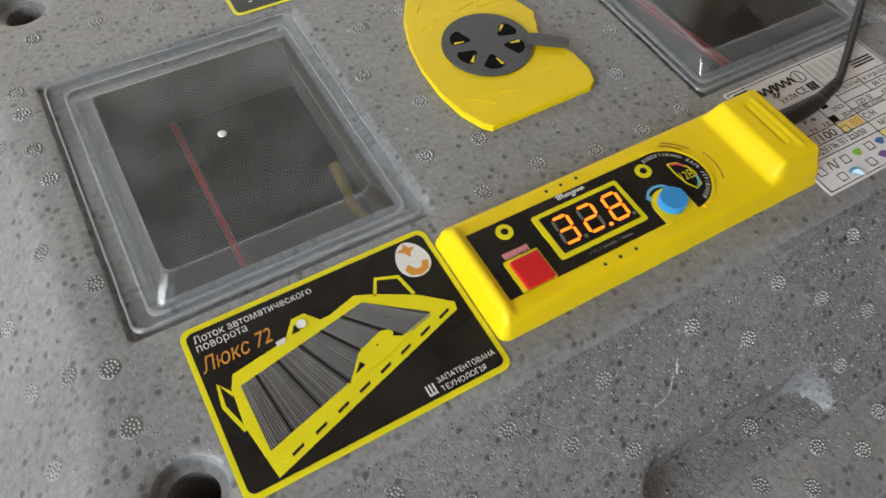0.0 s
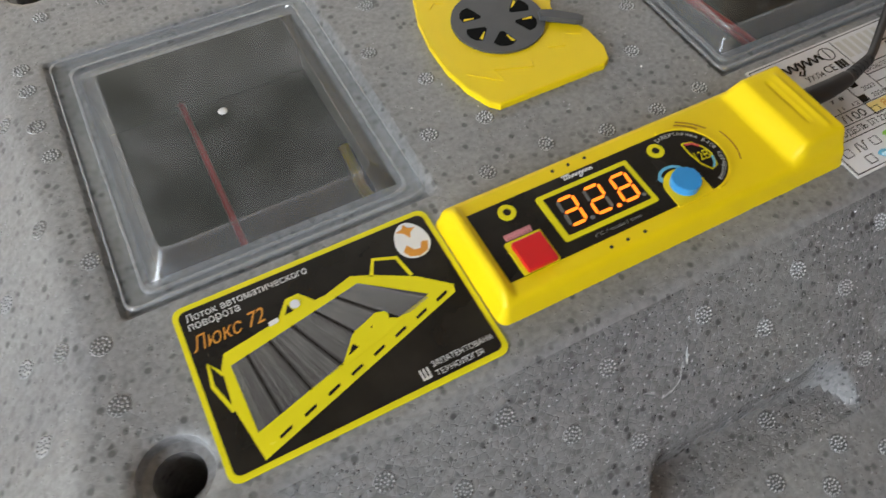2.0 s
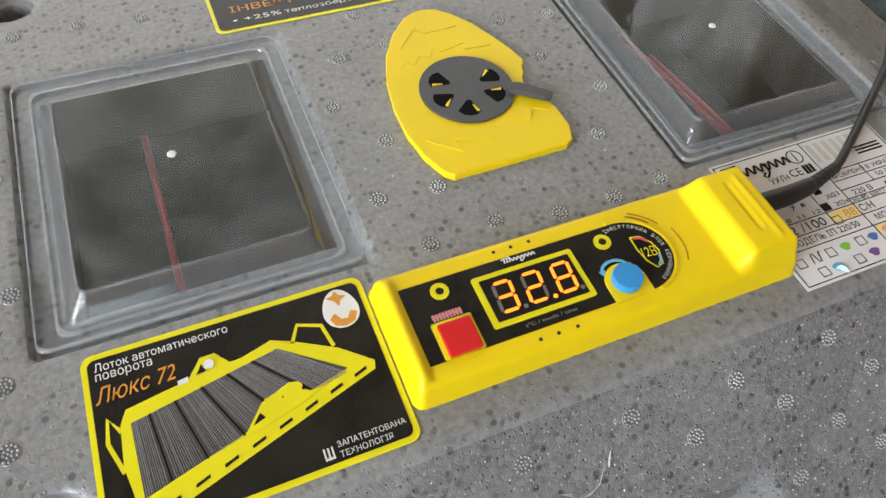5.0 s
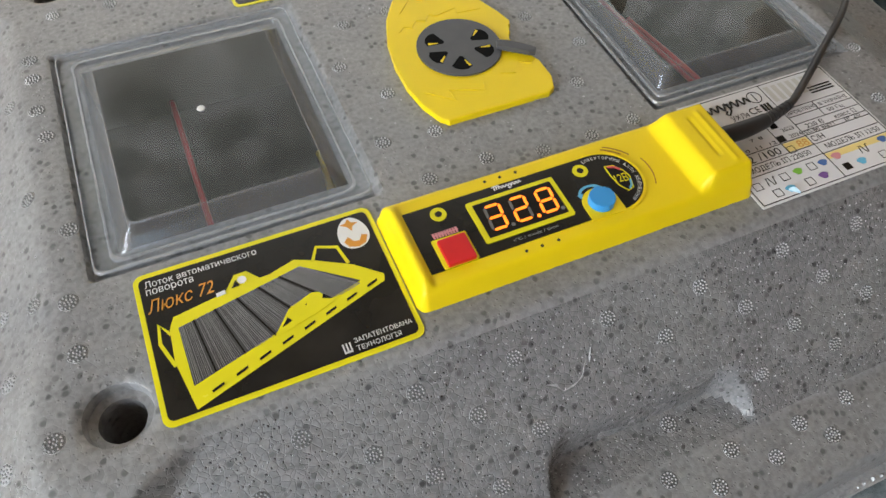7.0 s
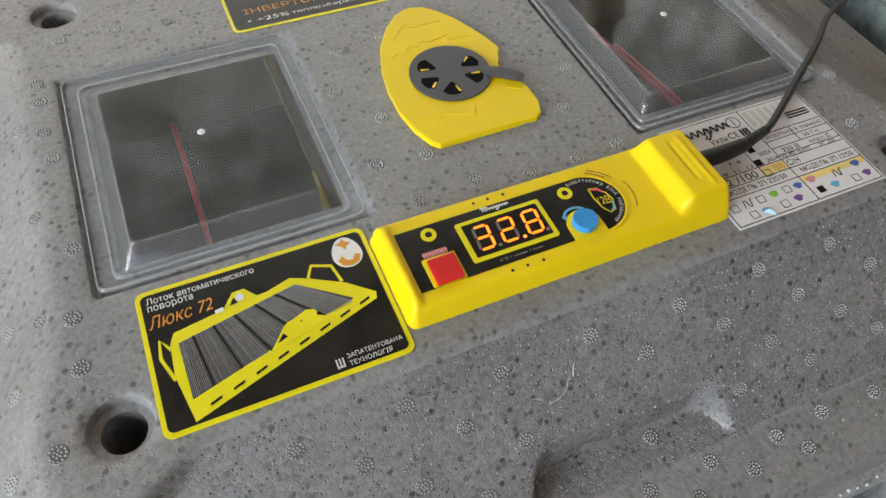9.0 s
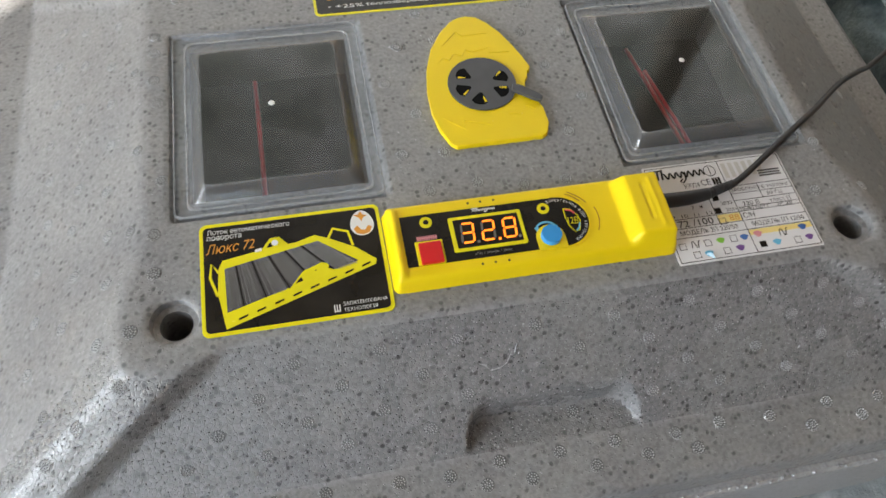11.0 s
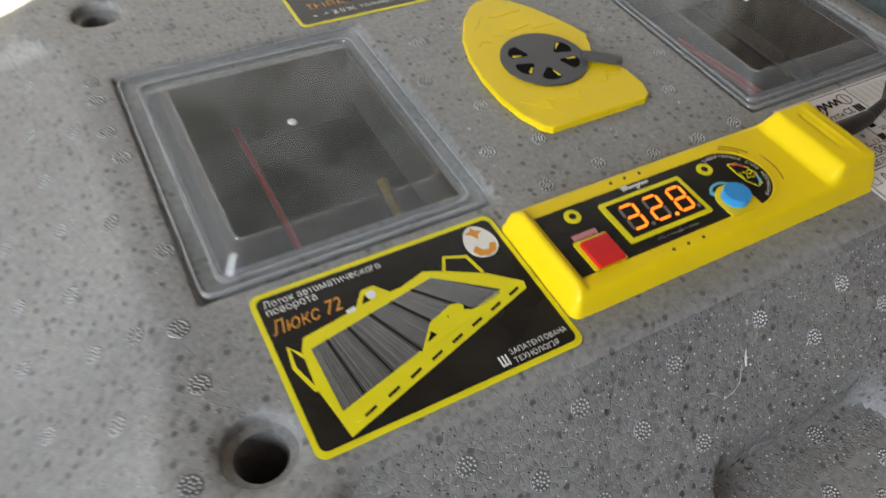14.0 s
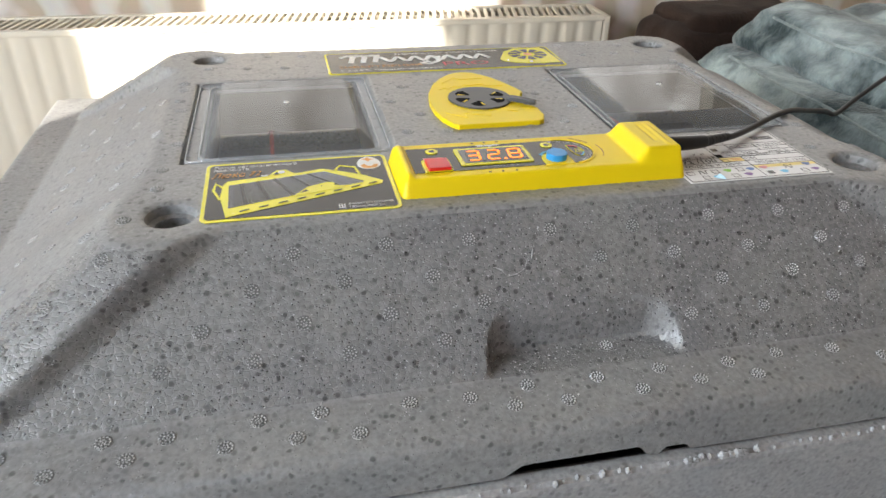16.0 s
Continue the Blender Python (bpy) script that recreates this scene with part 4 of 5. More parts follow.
for k in range(9):
    x = -0.0722 + 0.0014 * k
    part("caption_bar", prism([(x, -0.1243), (x + 0.0010, -0.1243), (x + 0.0010, -0.1212), (x, -0.1212)], F1, F1 + 0.0002), PINK_INK, panel)
part("caption_bar", prism([(-0.0724, -0.1230), (-0.0598, -0.1230), (-0.0598, -0.1222), (-0.0724, -0.1222)], F1 + 0.0002, F1 + 0.0003), PINK_INK, panel)
for x, y in ((-0.0648, -0.1118), (0.0102, -0.1130)):
    eye = part("screw_ring", prism(disc(x, y, 0.0039), F1, F1 + 0.0004), YELLOW_INK, ctl)
    # no real hole: a black disc carries the shade inside it
    part("screw_hole", prism(disc(x, y, 0.0017, 18), F1 + 0.0004, F1 + 0.0005), BLACK_INK, eye)
knob = part("knob", prism(disc(0.0098, -0.1336, 0.0064, 36), F1, F1 + 0.0042, 0.0010, 3), BLUE_KNOB, ctl, "round blue knob", smooth=False)
arrow = [(0.0085 + 0.0062 * math.cos(radians(a)), -0.1275 + 0.0046 * math.sin(radians(a))) for a in range(15, 170, 15)]
part("turn_arrow", stroke(arrow, 0.0013, F1, F1 + 0.0002), CYAN_INK, panel)
for x, s in ((0.0026, -1), (0.0146, 1)):
    part("arrow_tip", prism([(x - 0.0016, -0.1262), (x + 0.0016, -0.1262), (x + 0.0004 * s, -0.1290)], F1, F1 + 0.0002), CYAN_INK, panel)
BX = 0.0032
part("badge_outline", stroke([(x + BX, y) for x, y in ((0.0196, -0.1150), (0.0240, -0.1160), (0.0272, -0.1205), (0.0282, -0.1250), (0.0262, -0.1315), (0.0230, -0.1325), (0.0204, -0.1280), (0.0194, -0.1215), (0.0196, -0.1150))], 0.0006, F1, F1 + 0.0002), YELLOW_INK, panel)
part("badge_arc", stroke([(0.0206 + BX, -0.1160), (0.0240 + BX, -0.1170), (0.0260 + BX, -0.1195)], 0.0012, F1 + 0.0002, F1 + 0.0003), RED_INK, panel)
part("badge_arc", stroke([(0.0240 + BX, -0.1318), (0.0260 + BX, -0.1300), (0.0274 + BX, -0.1265)], 0.0010, F1 + 0.0002, F1 + 0.0003), CYAN_INK, panel)
lettering("lettering", "12В", 0.0201 + BX, -0.1262, 0.0066, 0.0050, F1 + 0.0002, YELLOW_INK, panel, -8)
word = "ІНВЕРТОРНИЙ БЛОК КЕРУВАННЯ"
for k, ch in enumerate(word):
    if ch != " ":
        a = radians(108 - 172 * k / (len(word) - 1))
        lettering("arc_letter", ch, 0.0190 + 0.0150 * math.cos(a) - 0.0006 * math.sin(a), -0.1235 + 0.0146 * math.sin(a), 0.0012, 0.0019, F1, WHITE_INK, panel, math.degrees(a) - 90)
script_mark(-0.0350, -0.1098, 0.0150, 0.0036, F1, WHITE_INK, panel, 0.0005)
lettering("lettering", "t°C / mode / time", -0.0390, -0.1390, 0.0230, 0.0017, F1, PALE_GREY_INK, panel)
# vent holes are black discs on the face, their inner shade painted
for y in (-0.1015, -0.1455):
    for x in (-0.0360, -0.0280, -0.0195):
        part("vent_hole", prism(disc(x, y, 0.0008, 10), FACE - 0.001, FACE + 0.0002), CABLE, ctl)
for a0, a1, r in ((58, 26, 0.0272), (14, -26, 0.0296), (60, 34, 0.0250)):
    pts = [(0.0145 + r * math.cos(radians(a0 + (a1 - a0) * k / 6)), -0.1225 + 0.85 * r * math.sin(radians(a0 + (a1 - a0) * k / 6))) for k in range(7)]
    part("slot", stroke(pts, 0.0006, FACE - 0.001, FACE + 0.0002), AMBER, ctl)

# ---- plug and cable ----
cable = thing("power_cable", "thin black cable with a ribbed plug lying over the lid", "cable", (0.09, -0.117, TOP))
part("plug", tube([(0.0900, -0.1180, 0.7085), (0.1080, -0.1178, 0.7080), (0.1230, -0.1165, 0.7078)], 0.0046, 12, [0.0050, 0.0048, 0.0040]), CABLE, cable, smooth=True)
for k in range(6):
    x = 0.1235 + 0.0034 * k
    part("relief_ring", tube([(x, -0.1164 + 0.0009 * k, 0.7077), (x + 0.0011, -0.1161 + 0.0009 * k, 0.7077), (x + 0.0022, -0.1158 + 0.0009 * k, 0.7077)], 0.0036 - 0.00015 * k, 10), CABLE, cable, smooth=True)
part("wire", tube([(0.1200, -0.1170, 0.7078), (0.1430, -0.1110, 0.7070), (0.1650, -0.0985, 0.7055), (0.2030, -0.0740, 0.7045), (0.2370, -0.0520, 0.7000), (0.2810, -0.0205, 0.6860), (0.3120, -0.0040, 0.6780), (0.3350, 0.0080, 0.6700), (0.3700, 0.0270, 0.6760), (0.4200, 0.0480, 0.6900), (0.4800, 0.0850, 0.6880), (0.5600, 0.1400, 0.6900), (0.7000, 0.1900, 0.6950)], 0.0022), CABLE, cable, smooth=True)

# ---- air vent ----
vent = thing("air_vent", "yellow egg-shaped plastic air vent with a dark turning dial", "air vent", (0, 0, TOP))
egg_plate = [(0.0000, 0.0705), (0.0070, 0.0685), (0.0140, 0.0620), (0.0210, 0.0510), (0.0275, 0.0370), (0.0325, 0.0240), (0.0360, 0.0140), (0.0345, 0.0100), (0.0312, 0.0095), (0.0318, 0.0040), (0.0270, -0.0010), (0.0250, -0.0120), (0.0270, -0.0175), (0.0335, -0.0195), (0.0358, -0.0250),
             (0.0362, -0.0390), (0.0330, -0.0480), (0.0285, -0.0508), (-0.0315, -0.0512), (-0.0355, -0.0475), (-0.0405, -0.0350), (-0.0430, -0.0190), (-0.0428, 0.0010), (-0.0395, 0.0210), (-0.0330, 0.0400), (-0.0235, 0.0555), (-0.0130, 0.0665), (-0.0065, 0.0698)]
part("plate", prism(egg_plate, TOP - 0.0005, TOP + 0.0036, 0.0012, 3), YELLOW, vent)
for pts in ([(-0.030, 0.026), (-0.026, 0.030), (-0.022, 0.027), (-0.017, 0.033), (-0.012, 0.030), (-0.008, 0.036), (-0.004, 0.033), (0.010, 0.036), (0.009, 0.031), (0.024, 0.030)], [(-0.024, 0.042), (-0.012, 0.055), (-0.008, 0.050), (0.012, 0.051)],
            [(-0.036, -0.026), (-0.022, -0.038), (-0.023, -0.029), (-0.004, -0.036), (-0.002, -0.031)], [(0.010, -0.027), (0.018, -0.030), (0.023, -0.022), (0.030, -0.026), (0.033, -0.023)]):
    part("relief_line", stroke(pts, 0.0010, TOP + 0.0034, TOP + 0.0040), YELLOW, vent)
dial_r = 0.0246
slots = [(16, 0.55), (-36, 0.55), (-108, 0.5), (-163, 0.5), (141, 0.55), (72, 0.0)]
edge = [(-0.0030 + dial_r * math.cos(2 * math.pi * k / 48), 0.0010 + dial_r * math.sin(2 * math.pi * k / 48)) for k in range(48)]
dial_part = part("dial", prism(edge, TOP + 0.0036, TOP + 0.0050, 0.0004), DARK_PLASTIC, vent, "charcoal dial with openings")
for a, s in slots:
    if s:
        c, w = radians(a), radians(19)
        def polar(r, ang):
            return (-0.0030 + r * math.cos(ang), 0.0010 + r * math.sin(ang))
        pts = [polar(0.0092, c - 0.10), polar(0.0182, c - w), polar(0.0200, c - 0.5 * w), polar(0.0204, c), polar(0.0200, c + 0.5 * w), polar(0.0182, c + w), polar(0.0092, c + 0.10)]
        # each opening is a black patch on the dial, its shade in the colour
        part("opening", prism(pts, TOP + 0.0045, TOP + 0.0051), OPENING_SHADE, dial_part, "black patch for the shade in an opening")
        pts = [polar(0.0125, c + 0.13), polar(0.0178, c + 0.62 * w), polar(0.0178, c + 0.92 * w), polar(0.0125, c + 0.18)]
        part("seen_plate", prism(pts, TOP + 0.0050, TOP + 0.0052), YELLOW, dial_part)
lever = [(0.0180, -0.0040), (0.0240, -0.0070), (0.0345, -0.0160), (0.0365, -0.0190), (0.0345, -0.0215), (0.0310, -0.0205), (0.0210, -0.0130), (0.0160, -0.0095)]
part("lever", prism(lever, TOP + 0.0046, TOP + 0.0078, 0.0010, 2), DARK_PLASTIC, dial_part, "charcoal lever")

# ---- vent marks pressed into the foam ----
def mark_mesh(pips_mat, dip_mat):
    """A round of moulded pips in a shallow ring-edged dip."""
    bm = bmesh.new()
    ring = 18
    rim = [bm.verts.new((0.0042 * math.cos(2 * math.pi * k / ring), 0.0042 * math.sin(2 * math.pi * k / ring), 0.00016)) for k in range(ring)]
    foot = [bm.verts.new((0.0046 * math.cos(2 * math.pi * k / ring), 0.0046 * math.sin(2 * math.pi * k / ring), -0.0003)) for k in range(ring)]
    for k in range(ring):
        bm.faces.new((rim[k], rim[(k + 1) % ring], foot[(k + 1) % ring], foot[k]))
    dip = bm.faces.new(rim)
    pips = [(0.0, 0.0)] + [(0.00155 * math.cos(a), 0.00155 * math.sin(a)) for a in [math.pi / 3 * k for k in range(6)]] + [(0.00330 * math.cos(a), 0.00330 * math.sin(a)) for a in [math.pi / 6 * (k + 0.5) for k in range(12)]]
    for x, y in pips:
        r = 0.00062
        levels = [[bm.verts.new((x + f * r * math.cos(2 * math.pi * k / 6), y + f * r * math.sin(2 * math.pi * k / 6), z)) for k in range(6)] for f, z in ((1.0, 0.0001), (0.85, 0.0005), (0.45, 0.0008))]
        for a, b in zip(levels, levels[1:]):
            for k in range(6):
                bm.faces.new((a[k], a[(k + 1) % 6], b[(k + 1) % 6], b[k]))
        bm.faces.new(levels[-1])
    dip.material_index = 1
    me = bpy.data.meshes.new("vent_mark")
    bm.to_mesh(me)
    bm.free()
    me.materials.append(pips_mat)
    me.materials.append(dip_mat)
    return me


# dark dips and pale pips paint shade and glints between the pips
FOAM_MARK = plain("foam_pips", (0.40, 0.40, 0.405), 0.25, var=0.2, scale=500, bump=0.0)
FOAM_DIP = plain("shaded_foam_dip", (0.125, 0.125, 0.125), 0.5, var=0.3, scale=500, bump=0.0)
# paler copy for marks on the lit flanks, brightness put into the colour
LIT_DIP = plain("lit_foam_dip", (0.33, 0.33, 0.335), 0.4, var=0.2, scale=500, bump=0.0)
LIT_PIPS = plain("lit_foam_pips", (0.34, 0.34, 0.345), 0.28, var=0.15, scale=500, bump=0.0)
MARK, LIT_MARK = mark_mesh(FOAM_MARK, FOAM_DIP), mark_mesh(LIT_PIPS, LIT_DIP)
rng = random.Random(11)
spots = []
for j in range(4):
    for k in range(-6, 7):
        spots.append(((k + 0.5 * (j % 2)) * 0.0487 - 0.007 + rng.uniform(-0.002, 0.002), -0.181 - 0.0135 * j + rng.uniform(-0.001, 0.001)))
for j in range(2):
    for k in range(-9, 10):
        spots.append(((k + 0.5 * j) * 0.0370 + 0.004 + rng.uniform(-0.006, 0.006), -0.2465 - 0.0125 * j + rng.uniform(-0.002, 0.002)))
for j in range(10):
    for k in range(-8, 9):
        spots.append(((k + 0.5 * (j % 2)) * 0.0310 + 0.005 + rng.uniform(-0.004, 0.004), -0.150 + 0.0335 * j + rng.uniform(-0.004, 0.004)))
for sx in (-1, 1):
    for j in range(9):
        for k in range(3):
            spots.append((sx * (0.262 + 0.026 * k) + rng.uniform(-0.003, 0.003), -0.150 + 0.037 * j + 0.018 * (k % 2) + rng.uniform(-0.003, 0.003)))
    for j in range(11):
        spots.append((sx * 0.2295 + rng.uniform(-0.002, 0.002), -0.112 + 0.0275 * j * 0.92 + rng.uniform(-0.002, 0.002)))


def free_spot(x, y):
    """Bare foam, clear of everything fixed to the lid and of its edges."""
    if abs(y) < 0.088 and any(abs(x - c) < h + 0.0055 for c, h in WINDOWS):
        return False
    if -0.206 < x < 0.195 and -0.167 < y < -0.088 and not (-0.091 < x < 0.089 and y > -0.090):
        return False
    if -0.118 < x < 0.109 and 0.082 < y < 0.155:
        return False
    if math.hypot(x + 0.003, y - 0.006) < 0.050 and -0.056 < y < 0.075:
        return False
    if -0.052 < x < -0.014 and -0.206 < y < -0.182:
        return False
    if any(math.hypot(x - a, y - b) < 0.023 for a, b in HOLES):
        return False
    if abs(x - SHIFT) > 0.366 or abs(y) > 0.264 or (abs(y) > 0.156 and abs(y) < 0.173 and abs(x) < 0.24):
        return False
    h = [float(lid_height(x + a, y + b)) for a, b in ((0.005, 0), (-0.005, 0), (0, 0.005), (0, -0.005), (0, 0))]
    return abs(h[0] + h[1] - 2 * h[4]) < 0.0012 and abs(h[2] + h[3] - 2 * h[4]) < 0.0012


laid = []
for x, y in spots:
    if free_spot(x, y) and all(math.hypot(x - a, y - b) > 0.016 for a, b in laid):
        laid.append((x, y))
for x, y in laid:
    e = 0.002
    gx, gy = float(lid_height(x + e, y) - lid_height(x - e, y)) / (2 * e), float(lid_height(x, y + e) - lid_height(x, y - e)) / (2 * e)
    n = Vector((-gx, -gy, 1)).normalized()
    ob = new("vent_mark", LIT_MARK if abs(x) > 0.246 and y > -0.17 else MARK)
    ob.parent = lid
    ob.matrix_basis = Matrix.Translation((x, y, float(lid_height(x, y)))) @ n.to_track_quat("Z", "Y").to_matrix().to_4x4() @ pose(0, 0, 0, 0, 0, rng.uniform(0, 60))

# pale nubs added for glints where beads meet, close-set on the front slope and sparse elsewhere
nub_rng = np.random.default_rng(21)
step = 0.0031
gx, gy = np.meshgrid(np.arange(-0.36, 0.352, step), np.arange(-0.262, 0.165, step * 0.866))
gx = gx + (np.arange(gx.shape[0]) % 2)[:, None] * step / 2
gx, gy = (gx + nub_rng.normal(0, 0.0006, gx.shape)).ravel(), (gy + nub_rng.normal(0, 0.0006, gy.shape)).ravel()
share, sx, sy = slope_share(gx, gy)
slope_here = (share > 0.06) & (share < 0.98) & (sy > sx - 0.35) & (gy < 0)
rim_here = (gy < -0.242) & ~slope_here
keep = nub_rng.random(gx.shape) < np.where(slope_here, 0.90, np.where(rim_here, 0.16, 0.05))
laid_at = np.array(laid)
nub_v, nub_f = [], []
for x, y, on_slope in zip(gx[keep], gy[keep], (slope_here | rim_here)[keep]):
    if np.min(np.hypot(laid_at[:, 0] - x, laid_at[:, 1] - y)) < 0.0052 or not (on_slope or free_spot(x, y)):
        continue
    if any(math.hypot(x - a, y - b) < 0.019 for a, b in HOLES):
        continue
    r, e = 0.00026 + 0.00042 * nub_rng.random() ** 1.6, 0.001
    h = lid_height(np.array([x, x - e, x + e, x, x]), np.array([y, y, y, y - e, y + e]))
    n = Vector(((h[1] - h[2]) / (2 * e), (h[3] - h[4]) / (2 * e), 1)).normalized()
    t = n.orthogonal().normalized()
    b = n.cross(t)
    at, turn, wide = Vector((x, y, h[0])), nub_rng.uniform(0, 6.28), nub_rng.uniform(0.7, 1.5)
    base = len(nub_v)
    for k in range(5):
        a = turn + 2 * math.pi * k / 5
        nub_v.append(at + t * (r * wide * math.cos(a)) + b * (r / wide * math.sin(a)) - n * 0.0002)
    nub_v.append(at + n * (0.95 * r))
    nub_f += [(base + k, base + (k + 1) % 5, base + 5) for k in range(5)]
nubs = bpy.data.meshes.new("bead_glints")
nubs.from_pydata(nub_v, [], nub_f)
tagged(link_mesh("bead_glints", nubs, plain("bead_glint", (0.46, 0.46, 0.47), 0.18, var=0.3, scale=400, bump=0.0), lid), "small pale nubs added for glints where the foam beads meet", kind="stuff")

# torn flap of foam on the front slope
tear = bmesh.new()
crack = [(-0.0460, -0.1945), (-0.0415, -0.1965), (-0.0385, -0.1990), (-0.0330, -0.1985), (-0.0280, -0.1965), (-0.0245, -0.1915)]
rows = []
for k, (x, y) in enumerate(crack):
    z = float(lid_height(x, y))
    w = (0.0002, 0.0012, 0.0034, 0.0044, 0.0050, 0.0046)[k]
    rows.append([tear.verts.new((x, y, z + 0.0003)), tear.verts.new((x + 0.0004, y + w, z + 0.0006 + 0.5 * w)), tear.verts.new((x + 0.0004, y + w, z + 0.0001 + 0.3 * w))])
for a, b in zip(rows, rows[1:]):
    for p in range(3):
        tear.faces.new((a[p], b[p], b[(p + 1) % 3], a[(p + 1) % 3]))
part("torn_flap", tear, FOAM_MARK, lid, "torn flap of foam")
# the crack is a strip over whole foam, its shade put into the colour
gap = bmesh.new()
rows = [[gap.verts.new((x, y + d, float(lid_height(x, y + d)) + 0.0004)) for d in (-0.0004, 0.0002)] for x, y in crack]
for a, b in zip(rows, rows[1:]):
    gap.faces.new((a[0], b[0], b[1], a[1]))
part("crack", gap, FOAM_DIP, lid, "dark strip for the shade in the crack under the flap")
sliver = bmesh.new()
rows = []
for k in range(5):
    t = k / 4
    x, y = -0.0228 + 0.0020 * t, -0.1925 + 0.0048 * t
    z, w = float(lid_height(x, y)), 0.0007 * math.sin(math.pi * (0.1 + 0.85 * t))
    rows.append([sliver.verts.new((x - w, y, z)), sliver.verts.new((x, y, z + 0.0016)), sliver.verts.new((x + w, y, z))])
for a, b in zip(rows, rows[1:]):
    for p in range(2):
        sliver.faces.new((a[p], b[p], b[p + 1], a[p + 1]))
part("torn_sliver", sliver, FOAM_MARK, lid, "raised sliver of foam")

# crushed beads along the seam between lid and box
ball = bmesh.new()
bmesh.ops.create_icosphere(ball, subdivisions=1, radius=1.0)
BEAD = bpy.data.meshes.new("bead")
ball.to_mesh(BEAD)
ball.free()
BEAD.materials.append(FOAM_MARK)
for k in range(72):
    x = -0.075 + 0.0060 * k + rng.uniform(-0.0035, 0.0035)
    r = rng.uniform(0.0006, 0.0020) * (1.0 if x < 0.10 else 0.7)
    if rng.random() < 0.22:
        continue
    ob = new("bead", BEAD)
    ob.parent = body
    ob.matrix_basis = pose(x, -0.2838 + rng.uniform(-0.001, 0.001), 0.5990 + rng.uniform(-0.001, 0.001)) @ Matrix.Diagonal((r, r, r * 1.6, 1))

for x, r in ((0.0410, 0.0026), (0.0455, 0.0020), (0.0620, 0.0032), (0.0665, 0.0026), (0.0710, 0.0034), (0.0750, 0.0022)):
    ob = new("bead", BEAD)
    ob.parent = body
    ob.matrix_basis = pose(x, -0.2845, 0.5995, 20, 30, 10) @ Matrix.Diagonal((r * 1.4, r * 0.8, r, 1))

# ---- radiator ----
rad = thing("radiator", "white ribbed panel radiator with a slotted top grille", "radiator", (-0.3, 0.75, 0.10))
RX0, RX1 = -1.02, 0.435
ribs = bmesh.new()
prof = []
x = RX0 + 0.012
while x < RX1 - 0.012:
    for dx, dy in ((0.0, 0.0), (0.004, 0.0), (0.008, 0.0008), (0.011, 0.0018), (0.0145, 0.0036), (0.019, 0.0036), (0.0225, 0.0018), (0.0255, 0.0006), (0.0295, 0.0)):
        prof.append((x + dx, 0.700 + dy))
    x += 0.0333
for z in (0.1, 0.135, 0.565, 0.588):
    flat = z in (0.1, 0.588)
    for px, py in prof:
        ribs.verts.new((px, 0.700 if flat else py, z))
ribs.verts.ensure_lookup_table()
n = len(prof)
for r in range(3):
    for i in range(n - 1):
        ribs.faces.new([ribs.verts[j] for j in (r * n + i, r * n + i + 1, (r + 1) * n + i + 1, (r + 1) * n + i)])
part("front_panel", ribs, ENAMEL, rad, smooth=True)
part("back_panel", box(RX0 + 0.012, 0.785, 0.10, RX1 - 0.012, 0.795, 0.588, 0.003), ENAMEL, rad)
for a, b in ((RX0, RX0 + 0.012), (RX1 - 0.012, RX1)):
    part("side_cover", box(a, 0.698, 0.11, b, 0.800, 0.597, 0.003), ENAMEL, rad)
for y0, y1 in ((0.698, 0.712), (0.788, 0.800)):
    part("grille_rail", box(RX0 + 0.012, y0, 0.588, RX1 - 0.012, y1, 0.598, 0.002), ENAMEL, rad)
bar_bm = box(-0.003, -0.0385, -0.002, 0.003, 0.0385, 0.002)
bar_me = bpy.data.meshes.new("grille_bar")
bar_bm.to_mesh(bar_me)
bar_bm.free()
bar_me.materials.append(ENAMEL)
x = RX0 + 0.02
while x < RX1 - 0.016:
    ob = new("grille_bar", bar_me)
    ob.parent = rad
    ob.matrix_parent_inverse = Matrix.Translation(-rad.location)
    ob.matrix_basis = pose(x, 0.750, 0.594, 0, 0, -12)
    x += 0.0135
part("inner_fin", box(RX0 + 0.02, 0.735, 0.14, RX1 - 0.02, 0.760, 0.560), plain("grey_fins", (0.25, 0.24, 0.23), 0.6), rad)
part("bracket", box(-0.60, 0.79, 0.30, -0.56, 0.85, 0.36), ENAMEL, rad)
part("bracket", box(0.10, 0.79, 0.30, 0.14, 0.85, 0.36), ENAMEL, rad)

# ---- soft things ----
def pillow(name, x0, y0, z0, x1, y1, z1, mat, parent, puff=0.25, label="", seed=1, lumps=0.012):
    """A padded block: rounded, bulging and a little lumpy."""
    bm = bmesh.new()
    bmesh.ops.create_cube(bm, size=2.0)
    bmesh.ops.subdivide_edges(bm, edges=bm.edges, cuts=15, use_grid_fill=True)
    h = Vector(((x1 - x0) / 2, (y1 - y0) / 2, (z1 - z0) / 2))
    c = Vector(((x0 + x1) / 2, (y0 + y1) / 2, (z0 + z1) / 2))
    r = min(h) * 0.75
    for v in bm.verts:
        p = Vector((v.co.x * h.x, v.co.y * h.y, v.co.z * h.z))
        core = Vector([max(-h[i] + r, min(h[i] - r, p[i])) for i in range(3)])
        d = p - core
        if d.length > r:
            p = core + d.normalized() * r
        edge = 1 - max(abs(v.co.x), abs(v.co.y)) ** 4
        p.z *= 1 + puff * edge * 0.3
        q = p + c
        p += noise.noise_vector((q + Vector((seed * 7.3, 0, 0))) * 9.0) * lumps + noise.noise_vector(q * 28.0) * lumps * 0.35
        v.co = p + c
    return part(name, bm, mat, parent, label, smooth=True)


